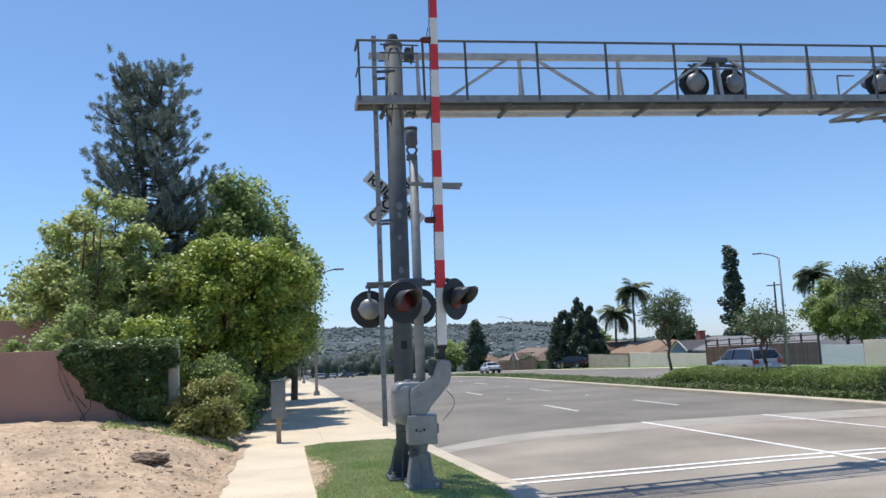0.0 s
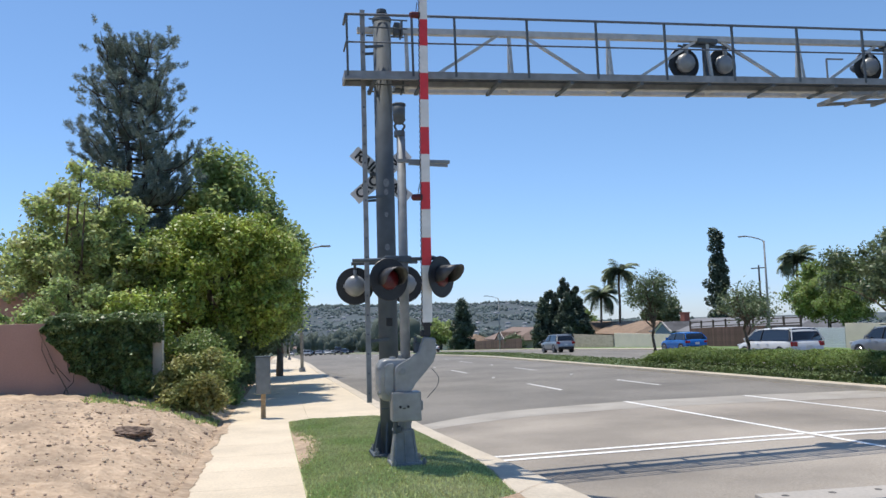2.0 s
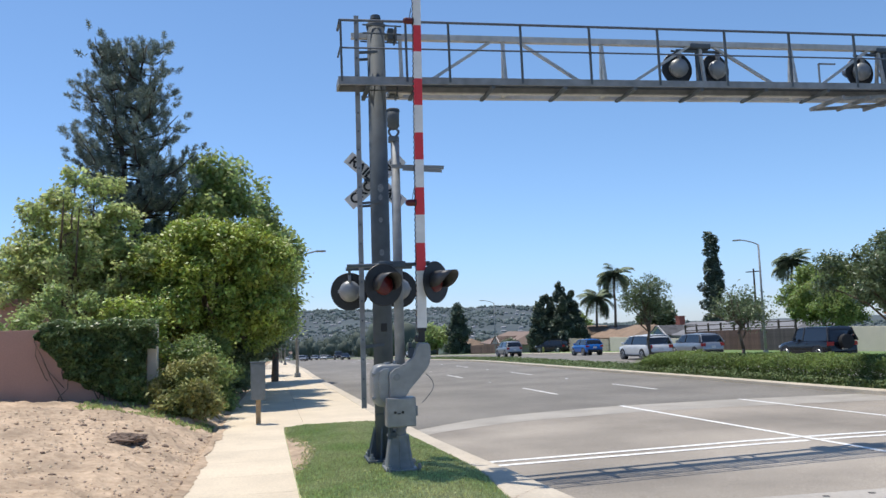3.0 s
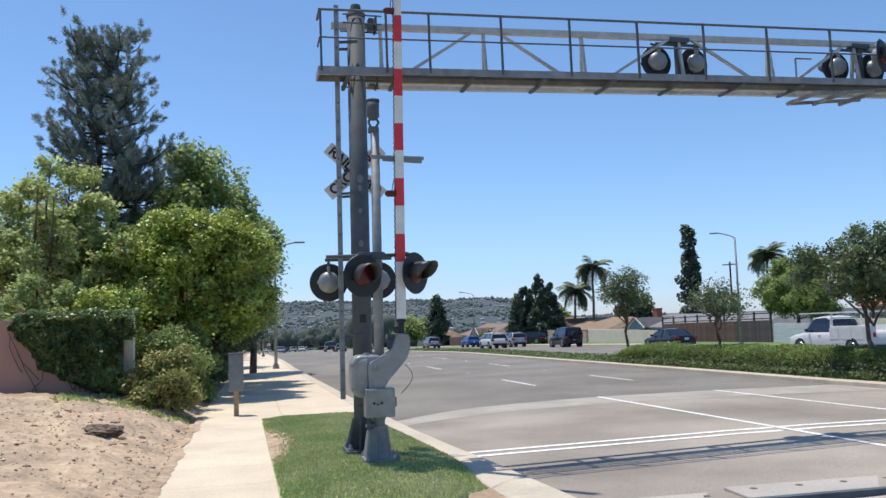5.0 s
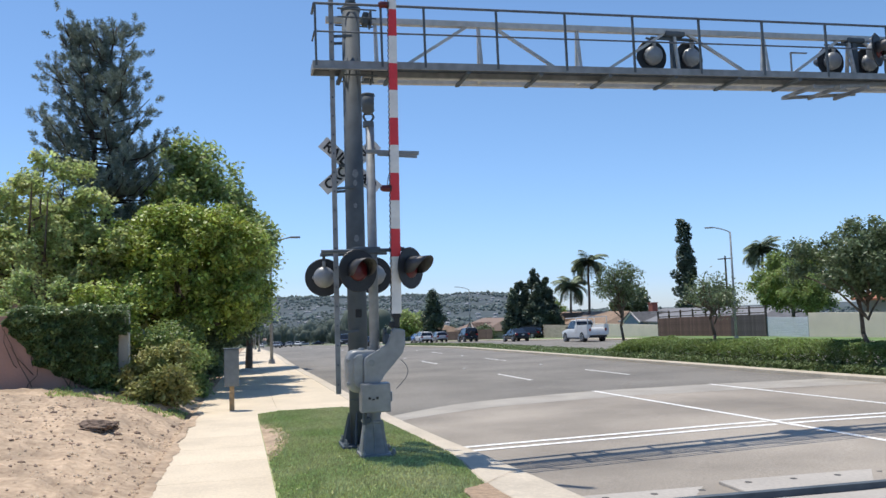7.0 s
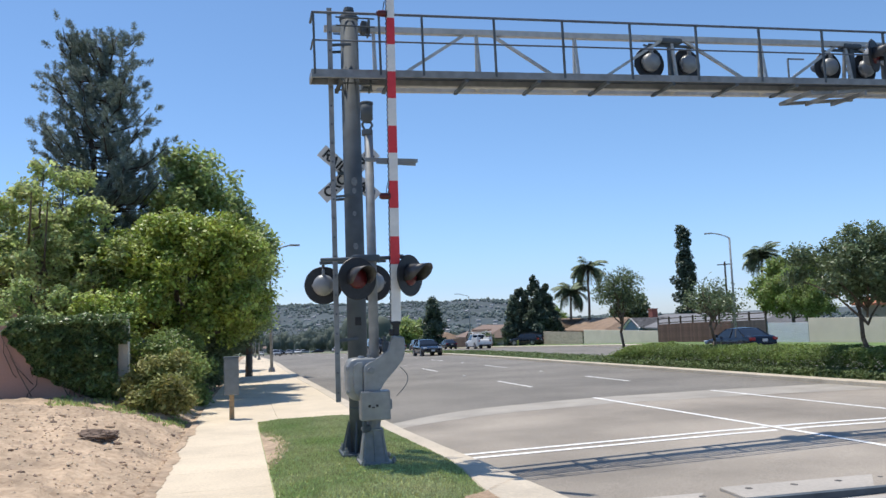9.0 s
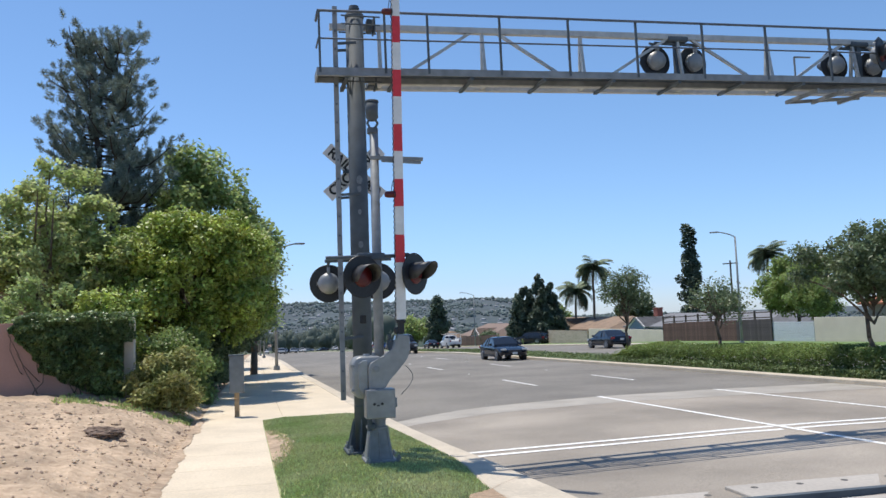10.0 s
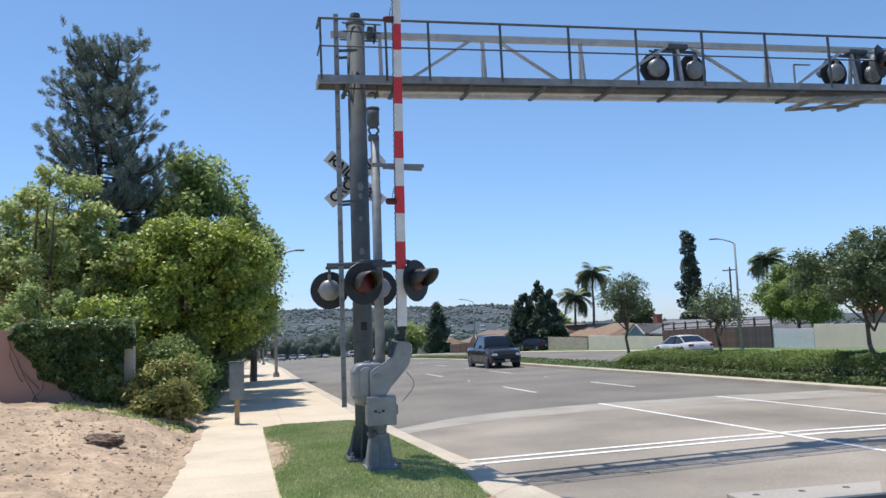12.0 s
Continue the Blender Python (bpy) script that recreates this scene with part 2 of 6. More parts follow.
def sheet(name, fn, xs, ys, mat, label="", kind="structure", smooth=True, category=""):
    """A ground sheet z = fn(x, y); xs may be a function of y and a fraction."""
    nx, ny = len(xs), len(ys)
    verts, faces = [], []
    for y in ys:
        for u in xs:
            x = u(y) if callable(u) else u
            verts.append((x, y, fn(x, y)))
    for j in range(ny - 1):
        for i in range(nx - 1):
            a = j * nx + i
            faces.append((a, a + 1, a + nx + 1, a + nx))
    me = bpy.data.meshes.new(name)
    me.from_pydata(verts, [], faces)
    me.materials.append(mat)
    if smooth:
        for f in me.polygons:
            f.use_smooth = True
    return tagged(new(name, me), label, category, kind=kind)


def leaf_mesh(name, pts, size, mat, parent=None, rng=None, stretch=1.6, upward=0.0, dirs=None, label="", kind="", blades=False):
    """Many small folded leaves at pts, in one mesh."""
    rng = rng or np.random.default_rng(1)
    n = len(pts)
    d = rng.normal(size=(n, 3)) if dirs is None else dirs + rng.normal(size=(n, 3)) * 0.45
    d[:, 2] += upward
    d /= np.linalg.norm(d, axis=1)[:, None]
    if blades:
        nn = rng.normal(size=(n, 3))
    else:
        nn = rng.normal(size=(n, 3)) * 0.55 + d * 0.35 + np.array((0, 0, 0.75))
        d = rng.normal(size=(n, 3)) + d * 0.6
    q = np.cross(nn, d)
    q /= np.linalg.norm(q, axis=1)[:, None]
    if not blades:
        d = np.cross(q, nn)
        d /= np.linalg.norm(d, axis=1)[:, None]
    s = size * rng.uniform(0.6, 1.35, (n, 1))
    nn = np.cross(d, q)
    a = pts - d * s * stretch / 2
    b = pts + q * s / 2 + nn * s * 0.12
    c = pts + d * s * stretch / 2
    e = pts - q * s / 2 + nn * s * 0.12
    v = np.stack([a, b, c, e], 1).reshape(-1, 3)
    me = bpy.data.meshes.new(name)
    me.vertices.add(4 * n)
    me.vertices.foreach_set("co", v.astype(np.float32).ravel())
    me.loops.add(4 * n)
    me.loops.foreach_set("vertex_index", np.arange(4 * n, dtype=np.int32))
    me.polygons.add(n)
    me.polygons.foreach_set("loop_start", np.arange(0, 4 * n, 4, dtype=np.int32))
    me.update(calc_edges=True)
    me.materials.append(mat)
    ob = new(name, me)
    if parent:
        ob.parent = parent
    return tagged(ob, label, kind=kind)


def blob_points(rng, centres, radii, n, flat=0.8, shell=0.55):
    """n points in the outer shells of many small clumps."""
    centres, radii = np.array(centres, float), np.array(radii, float)
    w = radii ** 2
    k = rng.choice(len(radii), n, p=w / w.sum())
    d = rng.normal(size=(n, 3))
    d /= np.linalg.norm(d, axis=1)[:, None]
    r = radii[k] * (shell + (1 - shell) * rng.random(n) ** 0.5) * rng.uniform(0.85, 1.1, n)
    p = d * r[:, None]
    p[:, 2] *= flat
    return centres[k] + p, d


def limb(bm, rng, a, b, r0, r1, bends=3, seg=7, wob=0.08):
    a, b = Vector(a), Vector(b)
    L = (b - a).length
    prev, pr = a, r0
    tips = []
    for i in range(1, bends + 1):
        u = i / bends
        p = a.lerp(b, u) + Vector(rng.normal(size=3) * wob * L * (0 if i == bends else 1))
        r = r0 + (r1 - r0) * u
        rod(bm, prev, p, pr, r, seg)
        prev, pr = p, r
        tips.append(p)
    return tips


# ---- levels of the ground ----
LY = (-60, 0, 8, 12.6, 20, 28.7, 39, 52, 63, 100, 200, 400, 700)
LZ = (0.3, 0.08, -0.05, -0.13, -0.28, -0.42, -0.61, -0.84, -1.05, -2.2, -5.7, -13.0, -20.0)
KY = (-60, 0, 8.25, 11, 13, 15.7, 17.3, 21.7, 26.4, 48.5, 85, 700)
KX = (4.3, 3.9, 3.53, 3.37, 3.22, 3.08, 3.03, 2.96, 2.85, 2.45, 2.4, 2.4)


def crown(y):
    return float(np.interp(y, LY, LZ))


def kerb_x(y):
    return float(np.interp(y, KY, KX))


def kerb_back(y):
    """Inner edge of the kerb, which widens into a concrete apron at the crossing."""
    return kerb_x(y) - float(np.interp(y, (8.5, 9.5, 10, 10.9, 11.6, 13), (0.75, 0.70, 0.62, 0.48, 0.40, 0.36)))


def road_z(x, y):
    return crown(y) - 0.02 * max(0.0, 9.2 - x)


def walk_z(y):
    return road_z(kerb_x(y), y) + 0.15


def far_z(y):
    return crown(y) + 0.08


METER_GREY = material("dull_grey_cabinet_paint", (0.19, 0.205, 0.205), 0.6, scale=6, var=0.15, stain=0.15, stain_scale=2)
HEADER = material("header_concrete", (0.37, 0.34, 0.295), 0.9, scale=30, var=0.12, bump=0.2, stain=0.2, stain_scale=0.8)
TRUSS = material("pale_galvanised_truss", (0.50, 0.50, 0.48), 0.55, 0.1, scale=9, var=0.12, bump=0.05, stain=0.15, stain_scale=2)


# ---- ground, road, kerbs ----
def land_z(x, y):
    z = crown(y) - 0.30
    if y > 650:
        z = -20.3
    return z


gy = [-3000, -400, -60, 0, 8, 12.6, 20, 28.7, 39, 52, 63, 80, 100, 150, 200, 300, 400, 700, 1200, 3500]
gx = [-3500, -800, -200, -60, -20, 0, 20, 60, 200, 800, 3500]
sheet("ground", land_z, gx, gy, FIELD, "dry open ground reaching the hills", smooth=False)

ry = [float(v) for v in np.concatenate([[-260, -160, -90, -60], np.arange(-40, 20, 2), np.arange(20, 110, 5), np.arange(110, 401, 30)])]
ry_asph = [20.0] + [y for y in ry if y > 20.2]
ry_pale = [y for y in ry if y < 19.9] + [20.0]


def across(a, b, u):
    return lambda y: (kerb_x(y) if a is None else a) * (1 - u) + b * u


def header_y(x):
    """Where the asphalt meets the pale header: it curves back towards the kerb."""
    return float(np.interp(x, (2.8, 3.1, 3.6, 4.2, 4.9, 5.6, 6.8, 8.3, 13.0, 16.42), (17.6, 18.2, 18.65, 19.1, 19.6, 19.9, 20.1, 20.2, 20.2, 19.8)))


def header_end(x):
    return header_y(x) - float(np.interp(x, (3.0, 5.0, 8.0, 16.42), (1.0, 1.5, 1.75, 2.3)))


def curve_row(ob, y, fn, lift=0.0):
    """Bend the row of a sheet at y onto the curve fn(x)."""
    for v in ob.data.vertices:
        if abs(v.co.y - y) < 0.01:
            v.co.y = fn(v.co.x)
            v.co.z = road_z(v.co.x, v.co.y) + lift


road_cols = [across(None, 9.2, u) for u in (0, 0.05, 0.12, 0.2, 0.33, 0.46, 0.6, 0.8, 1)] + [11, 12.8, 14.6, 16.42]
road = sheet("road", road_z, road_cols, ry_asph, ASPHALT, "grey worn asphalt carriageway sloping gently away")
curve_row(road, 20.0, header_y)
strip_ob = sheet("road_header", lambda x, y: road_z(x, y) + 0.004, road_cols, [18.2, 19.97], HEADER, "lighter concrete strip ending the crossing pavement")
curve_row(strip_ob, 18.2, header_end, 0.004)
curve_row(strip_ob, 19.97, lambda x: header_y(x) - 0.01, 0.004)
crossing = sheet("road_crossing", road_z, road_cols, ry_pale, CROSSING, "pale worn pavement of the level crossing approach")
curve_row(crossing, 18.0, lambda x: header_end(x) - 0.3)
curve_row(crossing, 16.0, lambda x: 16.0 - 0.6 * max(0.0, 1 - (x - 3.0) / 3.0))
curve_row(crossing, 20.0, header_y)
far_cols = [19.75, 22.9, 26, 29, 31.5]
sheet("road_far", lambda x, y: far_z(y), far_cols, ry, ASPHALT, "far carriageway beyond the planted median")
sheet("verge", lambda x, y: far_z(y) + 0.12, [33.2, 35.5, 38.4, 44], ry, GRASS, "green verge along the garden walls")


def strip(name, x0, x1, ys, zf, drop, mat, label, group=""):
    """A long kerb with top, face and back, following the road."""
    bm = bmesh.new()
    rows = []
    for y in ys:
        a, b, z = x0(y), x1(y), zf(y)
        e = 0.025
        prof = ((a, z - drop), (a, z - e), (a + e, z), (b - e, z), (b, z - e), (b, z - drop))
        rows.append([bm.verts.new((px, y, pz)) for px, pz in prof])
    for p, q in zip(rows, rows[1:]):
        for i in range(5):
            bm.faces.new((p[i], p[i + 1], q[i + 1], q[i]))
    ob = part(name, bm, mat, None, label)
    return tagged(ob, kind="structure")


ky = [y for y in ry if 9 < y < 330]
ky = [-18.0, -8.0, 0.0, 8.0, 8.5] + sorted(ky + [9.5, 10.9, 11.6, 13.0, 15.7, 17.3])
strip("kerb", kerb_back, kerb_x, ky, walk_z, 0.4, KERB, "pale concrete kerb along the sidewalk")
strip("median_kerb", lambda y: 16.42, lambda y: 16.85, [y for y in ry if y > 10], lambda y: crown(y) + 0.14, 0.4, KERB,
      "pale concrete kerb of the planted median")
strip("median_kerb_far", lambda y: 19.5, lambda y: 19.75, [y for y in ry if y > 10], lambda y: far_z(y) + 0.12, 0.5, KERB,
      "pale far kerb of the planted median")
strip("far_sidewalk", lambda y: 31.5, lambda y: 33.2, [y for y in ry if y > -20], lambda y: far_z(y) + 0.14, 0.5, KERB,
      "pale concrete sidewalk along the far side")
sheet("median_soil", lambda x, y: crown(y) + 0.12 + 0.1 * (x - 16.8) / 2.7, [16.8, 18, 19.55], [y for y in ry if y > 9], COVER,
      "dark planted soil of the median")


# road paint, lying just above the pavement
def painted(name, x0, x1, y0, y1, label, skew=0.0):
    bm = bmesh.new()
    n = max(1, int((y1 - y0) / 3))
    m = max(1, int((x1 - x0) / 1.5))
    g = [[bm.verts.new((x0 + (x1 - x0) * i / m, y0 + (y1 - y0) * j / n, 0)) for i in range(m + 1)] for j in range(n + 1)]
    for row in g:
        for v in row:
            v.co.y += skew * (v.co.x - x0)
            v.co.z = road_z(v.co.x, v.co.y) + 0.006
    for j in range(n):
        for i in range(m):
            bm.faces.new((g[j][i], g[j][i + 1], g[j + 1][i + 1], g[j + 1][i]))
    return tagged(part(name, bm, ROAD_PAINT, None, label), category="road marking", group="road markings", kind="structure")


for lane in (9.2, 12.8):
    painted("lane_line", lane - 0.06, lane + 0.06, 8.9, 20.2, "solid white lane line on the crossing")
    for k in range(12):
        painted("lane_dash", lane - 0.055, lane + 0.055, 25.1 + 13.5 * k, 28.75 + 13.5 * k, "white lane dash on the asphalt")
for yy in (12.50, 12.91):
    painted("stop_line", 3.42, 16.3, yy - 0.075, yy + 0.075, "white stop line across the lanes", -0.05)

# pavement joints and the crossing panels with their rails
seam = material("dark_joint", (0.10, 0.095, 0.09), 0.95, scale=20)
track = thing("track_crossing", "concrete track panels with a steel rail", "track", kind="structure")


def panel_piece():
    b = bmesh.new()
    box(b, (0, 0, -0.06), (2.36, 0.78, 0.12), bevel=0.015)
    me = bpy.data.meshes.new("panel")
    b.to_mesh(me)
    b.free()
    me.materials.append(PANEL)
    return me


pm = panel_piece()
bolt_me = bpy.data.meshes.new("bolt_recess")
b = bmesh.new()
bmesh.ops.create_cone(b, cap_ends=True, segments=10, radius1=0.045, radius2=0.045, depth=0.02)
b.to_mesh(bolt_me)
b.free()
bolt_me.materials.append(seam)
for k in range(7):
    for yy in (8.21, 7.20, 6.40):
        x = 4.22 + 2.4 * k
        p = new("panel", pm)
        p.parent = track
        p.location = (x, yy - 0.05 * (x - 4.2), road_z(x, yy) + 0.015)
        p.rotation_euler = (0, 0, math.atan(-0.05))
        if yy > 8:
            for dx in (-0.9, -0.3, 0.3, 0.9):
                o = new("bolt_recess", bolt_me)
                o.parent = p
                o.location = (dx, 0.2, -0.007)
for yy in (7.71,):
    bm = bmesh.new()
    bar(bm, (4.4, yy, -0.10), (20, yy - 0.78, -0.04), 0.09, 0.14)
    part("rail", bm, GALV_DARK, track, "worn steel rail in its flangeway")

# ---- sidewalk slabs, each a piece ----
WL = ((-40, 10.3, 21.9, 52, 90, 330), (-1.27, -1.27, -1.28, -0.95, -0.9, -0.9))


def walk_left(y):
    return float(np.interp(y, *WL))


def walk_right(y):
    return float(np.interp(y, (0, 9.7, 19.3), (0.34, 0.29, 0.17)))


pavement = thing("pavement", "cream concrete sidewalk with scored joints", "sidewalk", kind="structure")


def slab(x0, x1, y0, y1):
    bm = bmesh.new()
    g = 0.003
    c = [(x0(y0) + g, y0 + g), (x1(y0) - g, y0 + g), (x1(y1) - g, y1 - g), (x0(y1) + g, y1 - g)]
    top = [bm.verts.new((x, y, walk_z(y))) for x, y in c]
    low = [bm.verts.new((x, y, walk_z(y) - 0.14)) for x, y in c]
    bm.faces.new(top)
    for i in range(4):
        bm.faces.new((top[i], low[i], low[(i + 1) % 4], top[(i + 1) % 4]))
    part("slab", bm, CONCRETE, pavement)


y = 3.2 - 1.52 * 14
while y < 78:
    if y + 1.5 < 19.45:
        slab(walk_left, walk_right, y, y + 1.52)
    else:
        mid = lambda v: 0.5 * (walk_left(v) + kerb_back(v))
        slab(walk_left, mid, y, y + 1.52)
        slab(mid, lambda v: kerb_back(v) - 0.002, y, y + 1.52)
    y += 1.52
sheet("pavement_far", lambda x, y: walk_z(y), [walk_left, lambda y: kerb_back(y)], [y for y in ry if 77 < y < 330], CONCRETE,
      "distant stretch of cream sidewalk")

# ---- turf island by the kerb ----
TURF_END = 19.1


def turf_z(x, y):
    u = min(1.0, max(0.0, min(x - walk_right(y), kerb_back(y) - x) / 0.5))
    return walk_z(y) - 0.01 + 0.05 * u


def turf_in(x, y):
    near = 8.0 if x < 2.3 else 8.7 + (x - 2.3) / 0.9 + 0.12 * noise.noise((x * 6.0, 1.0, 0.0))
    return near < y < TURF_END and walk_right(y) + 0.015 < x < kerb_back(y) - 0.02


tcols = [(lambda u: lambda y: walk_right(y) * (1 - u) + (kerb_back(y) - 0.005) * u)(u) for u in np.linspace(0, 1, 9)]
sheet("turf_bed", turf_z, tcols, [float(v) for v in np.arange(TURF_END - 47 * 0.799, TURF_END + 0.01, 0.799)], TURF_BASE, "green backing of the turf strip")
def soil_edge(y):
    return 2.3 + max(0.0, y - 8.7) * 0.9 + 0.05 * noise.noise((y * 4.0, 2.0, 0.0))


sheet("soil_corner", lambda x, y: turf_z(x, y) + 0.02, [(lambda u: lambda y: soil_edge(y) * (1 - u) + max(kerb_back(y) - 0.01, soil_edge(y) + 0.01) * u)(u) for u in np.linspace(0, 1, 8)],
      [float(v) for v in np.arange(5.0, 10.6, 0.2)], SOIL, "bare brown soil at the end of the turf")


def worn_width(y):
    """Width of the bare patch worn into the turf along the footway."""
    u = (y - 14.7) / 2.6
    return (0.42 + 0.12 * noise.noise((y * 2.5, 5.0, 0.0))) * max(0.0, 1 - u * u)


sheet("worn_patch", lambda x, y: turf_z(x, y) + 0.012, [(lambda u: lambda y: walk_right(y) + 0.01 + (worn_width(y) + 0.01) * u)(u) for u in np.linspace(0, 1, 6)],
      [float(v) for v in np.arange(12.1, 17.31, 0.2)], DIRT, "bare sandy patch worn into the turf")
rng = np.random.default_rng(4)
pts = []
for _ in range(90000):
    x, yv = rng.uniform(0.15, 3.5), rng.uniform(8.0, TURF_END)
    if turf_in(x, yv):
        bald = noise.noise((x * 1.3, yv * 1.1, 3.0))
        worn = worn_width(yv) - (x - walk_right(yv))
        if (bald < -0.25 and x > 2.95 and yv < 10.6) or worn > rng.uniform(-0.12, 0.25):
            continue
        pts.append((x, yv, turf_z(x, yv) + 0.012))
pts = np.array(pts)
blades = leaf_mesh("turf", pts, 0.020, TURF, rng=rng, stretch=2.6, dirs=np.tile((0.0, 0.0, 1.6), (len(pts), 1)),
                   label="short green artificial turf beside the signal", kind="stuff", blades=True)

# ---- dirt bank on the house side ----
def bank_z(x, y):
    e = walk_left(y) - x
    base = walk_z(y)
    rise = 0.88 * (1 - math.exp(-max(0, e - 0.15) / 1.5))
    rise *= float(np.interp(y, (4, 12, 17.5, 21, 30), (0.55, 0.75, 1.0, 0.95, 0.6)))
    n = 0.12 * noise.fractal((x * 0.9, y * 0.7, 0.5), 1.0, 2.1, 4) + 0.035 * noise.noise((x * 4, y * 3, 2)) + 0.022 * noise.noise((x * 11, y * 9, 4))
    return base - 0.02 + rise + n * min(1.0, max(0.0, e / 0.5))


bx = [lambda y: walk_left(y) + 0.03] + [(lambda d: lambda y: walk_left(y) - d)(d) for d in
                                        [0.05 * k for k in range(1, 95)] + [5, 5.5, 6, 7, 8, 10, 13, 18, 25]]
sheet("dirt_bank", bank_z, bx, [float(v) for v in np.arange(-18, 4, 0.8)] + [float(v) for v in np.arange(4, 30, 0.07)], DIRT, "bank of dry pale brown dirt beside the sidewalk")
sheet("garden_ground", lambda x, y: walk_z(y) - 0.03, [-60, -20, -8, lambda y: walk_left(y) + 0.02], [y for y in ry if y >= 28], SOIL,
      "brown planted ground under the trees")


def spill_width(y):
    """How far loose dirt has washed over the edge of the footway."""
    w = 0.10 + 0.16 * noise.noise((y * 0.7, 3.0, 0.0)) + 0.09 * noise.noise((y * 2.6, 1.0, 0.0)) + 0.04 * noise.noise((y * 9.0, 2.0, 0.0))
    return max(0.012, w)


sheet("spilled_dirt", lambda x, y: walk_z(y) + 0.004 + 0.02 * max(0.0, 1 - (x - walk_left(y)) / 0.12), [(lambda u: lambda y: walk_left(y) - 0.03 + (0.03 + spill_width(y)) * u)(u) for u in np.linspace(0, 1, 6)],
      [float(v) for v in np.arange(5.0, 20.4, 0.1)], DIRT, "loose dirt washed over the sidewalk edge")


def clod(x, y, s, mat, label, rng):
    bm = bmesh.new()
    bmesh.ops.create_icosphere(bm, subdivisions=4 if s > 0.1 else 1, radius=1)
    for v in bm.verts:
        k = 1 + 0.4 * noise.noise(v.co * 1.3 + Vector((x * 9, y * 9, 0))) + 0.3 * noise.noise(v.co * 5 + Vector((x * 9, y * 9, 0)))
        v.co = Vector((v.co.x * s * k, v.co.y * s * 0.8 * k, v.co.z * s * (0.36 if s > 0.1 else 0.55) * k))
    ob = part("dirt_clod", bm, mat, None, label)
    ob.location = (x, y, bank_z(x, y) + s * 0.12)
    tagged(ob, category="dirt clod", group="clods on the bank")


rng = np.random.default_rng(8)
clod(-2.55, 14.6, 0.36, CLOD, "large dark crumbling dirt clod", rng)
for k in range(150):
    x, yv = rng.uniform(-5.2, -1.5), rng.uniform(10.5, 18)
    clod(x, yv, float(rng.uniform(0.012, 0.02) if k % 4 else rng.uniform(0.03, 0.08)), CLOD if k % 3 == 0 else DIRT, "small lump of dry dirt", rng)

# loose pebbles on the bank
rng = np.random.default_rng(9)
pv, pf = [], []
for k in range(2800):
    x, yv = -1.35 - 4.2 * rng.random() ** 1.3, rng.uniform(9, 19)
    s = 0.005 + 0.028 * rng.random() ** 3
    zc = bank_z(x, yv) + s * 0.3
    i = len(pv)
    for d in ((1, 0, 0), (0, 1, 0), (-1, 0, 0), (0, -1, 0), (0, 0, 0.8), (0, 0, -0.8)):
        pv.append((x + d[0] * s * rng.uniform(0.7, 1.4), yv + d[1] * s * rng.uniform(0.7, 1.4), zc + d[2] * s))
    pf += [(i + a, i + b, i + c) for a, b, c in ((0, 1, 4), (1, 2, 4), (2, 3, 4), (3, 0, 4), (1, 0, 5), (2, 1, 5), (3, 2, 5), (0, 3, 5))]
me = bpy.data.meshes.new("pebbles")
me.from_pydata(pv, [], pf)
me.materials.append(material("pebble_stone", (0.50, 0.38, 0.275), 0.9, scale=3, var=0.2, island=0.4))
tagged(new("pebbles", me), "loose pebbles scattered over the dirt bank", kind="stuff")


# raised lane markers between the dashes
for lane in (9.2, 12.8):
    for k in range(3):
        yv = 33.6 + 13.5 * k
        bm = bmesh.new()
        box(bm, (lane, yv, road_z(lane, yv) + 0.006), (0.11, 0.11, 0.022), bevel=0.006)
        tagged(part("lane_marker", bm, ROAD_PAINT, None, "small raised white lane marker on the asphalt"), category="road marking", group="road markings", kind="structure")


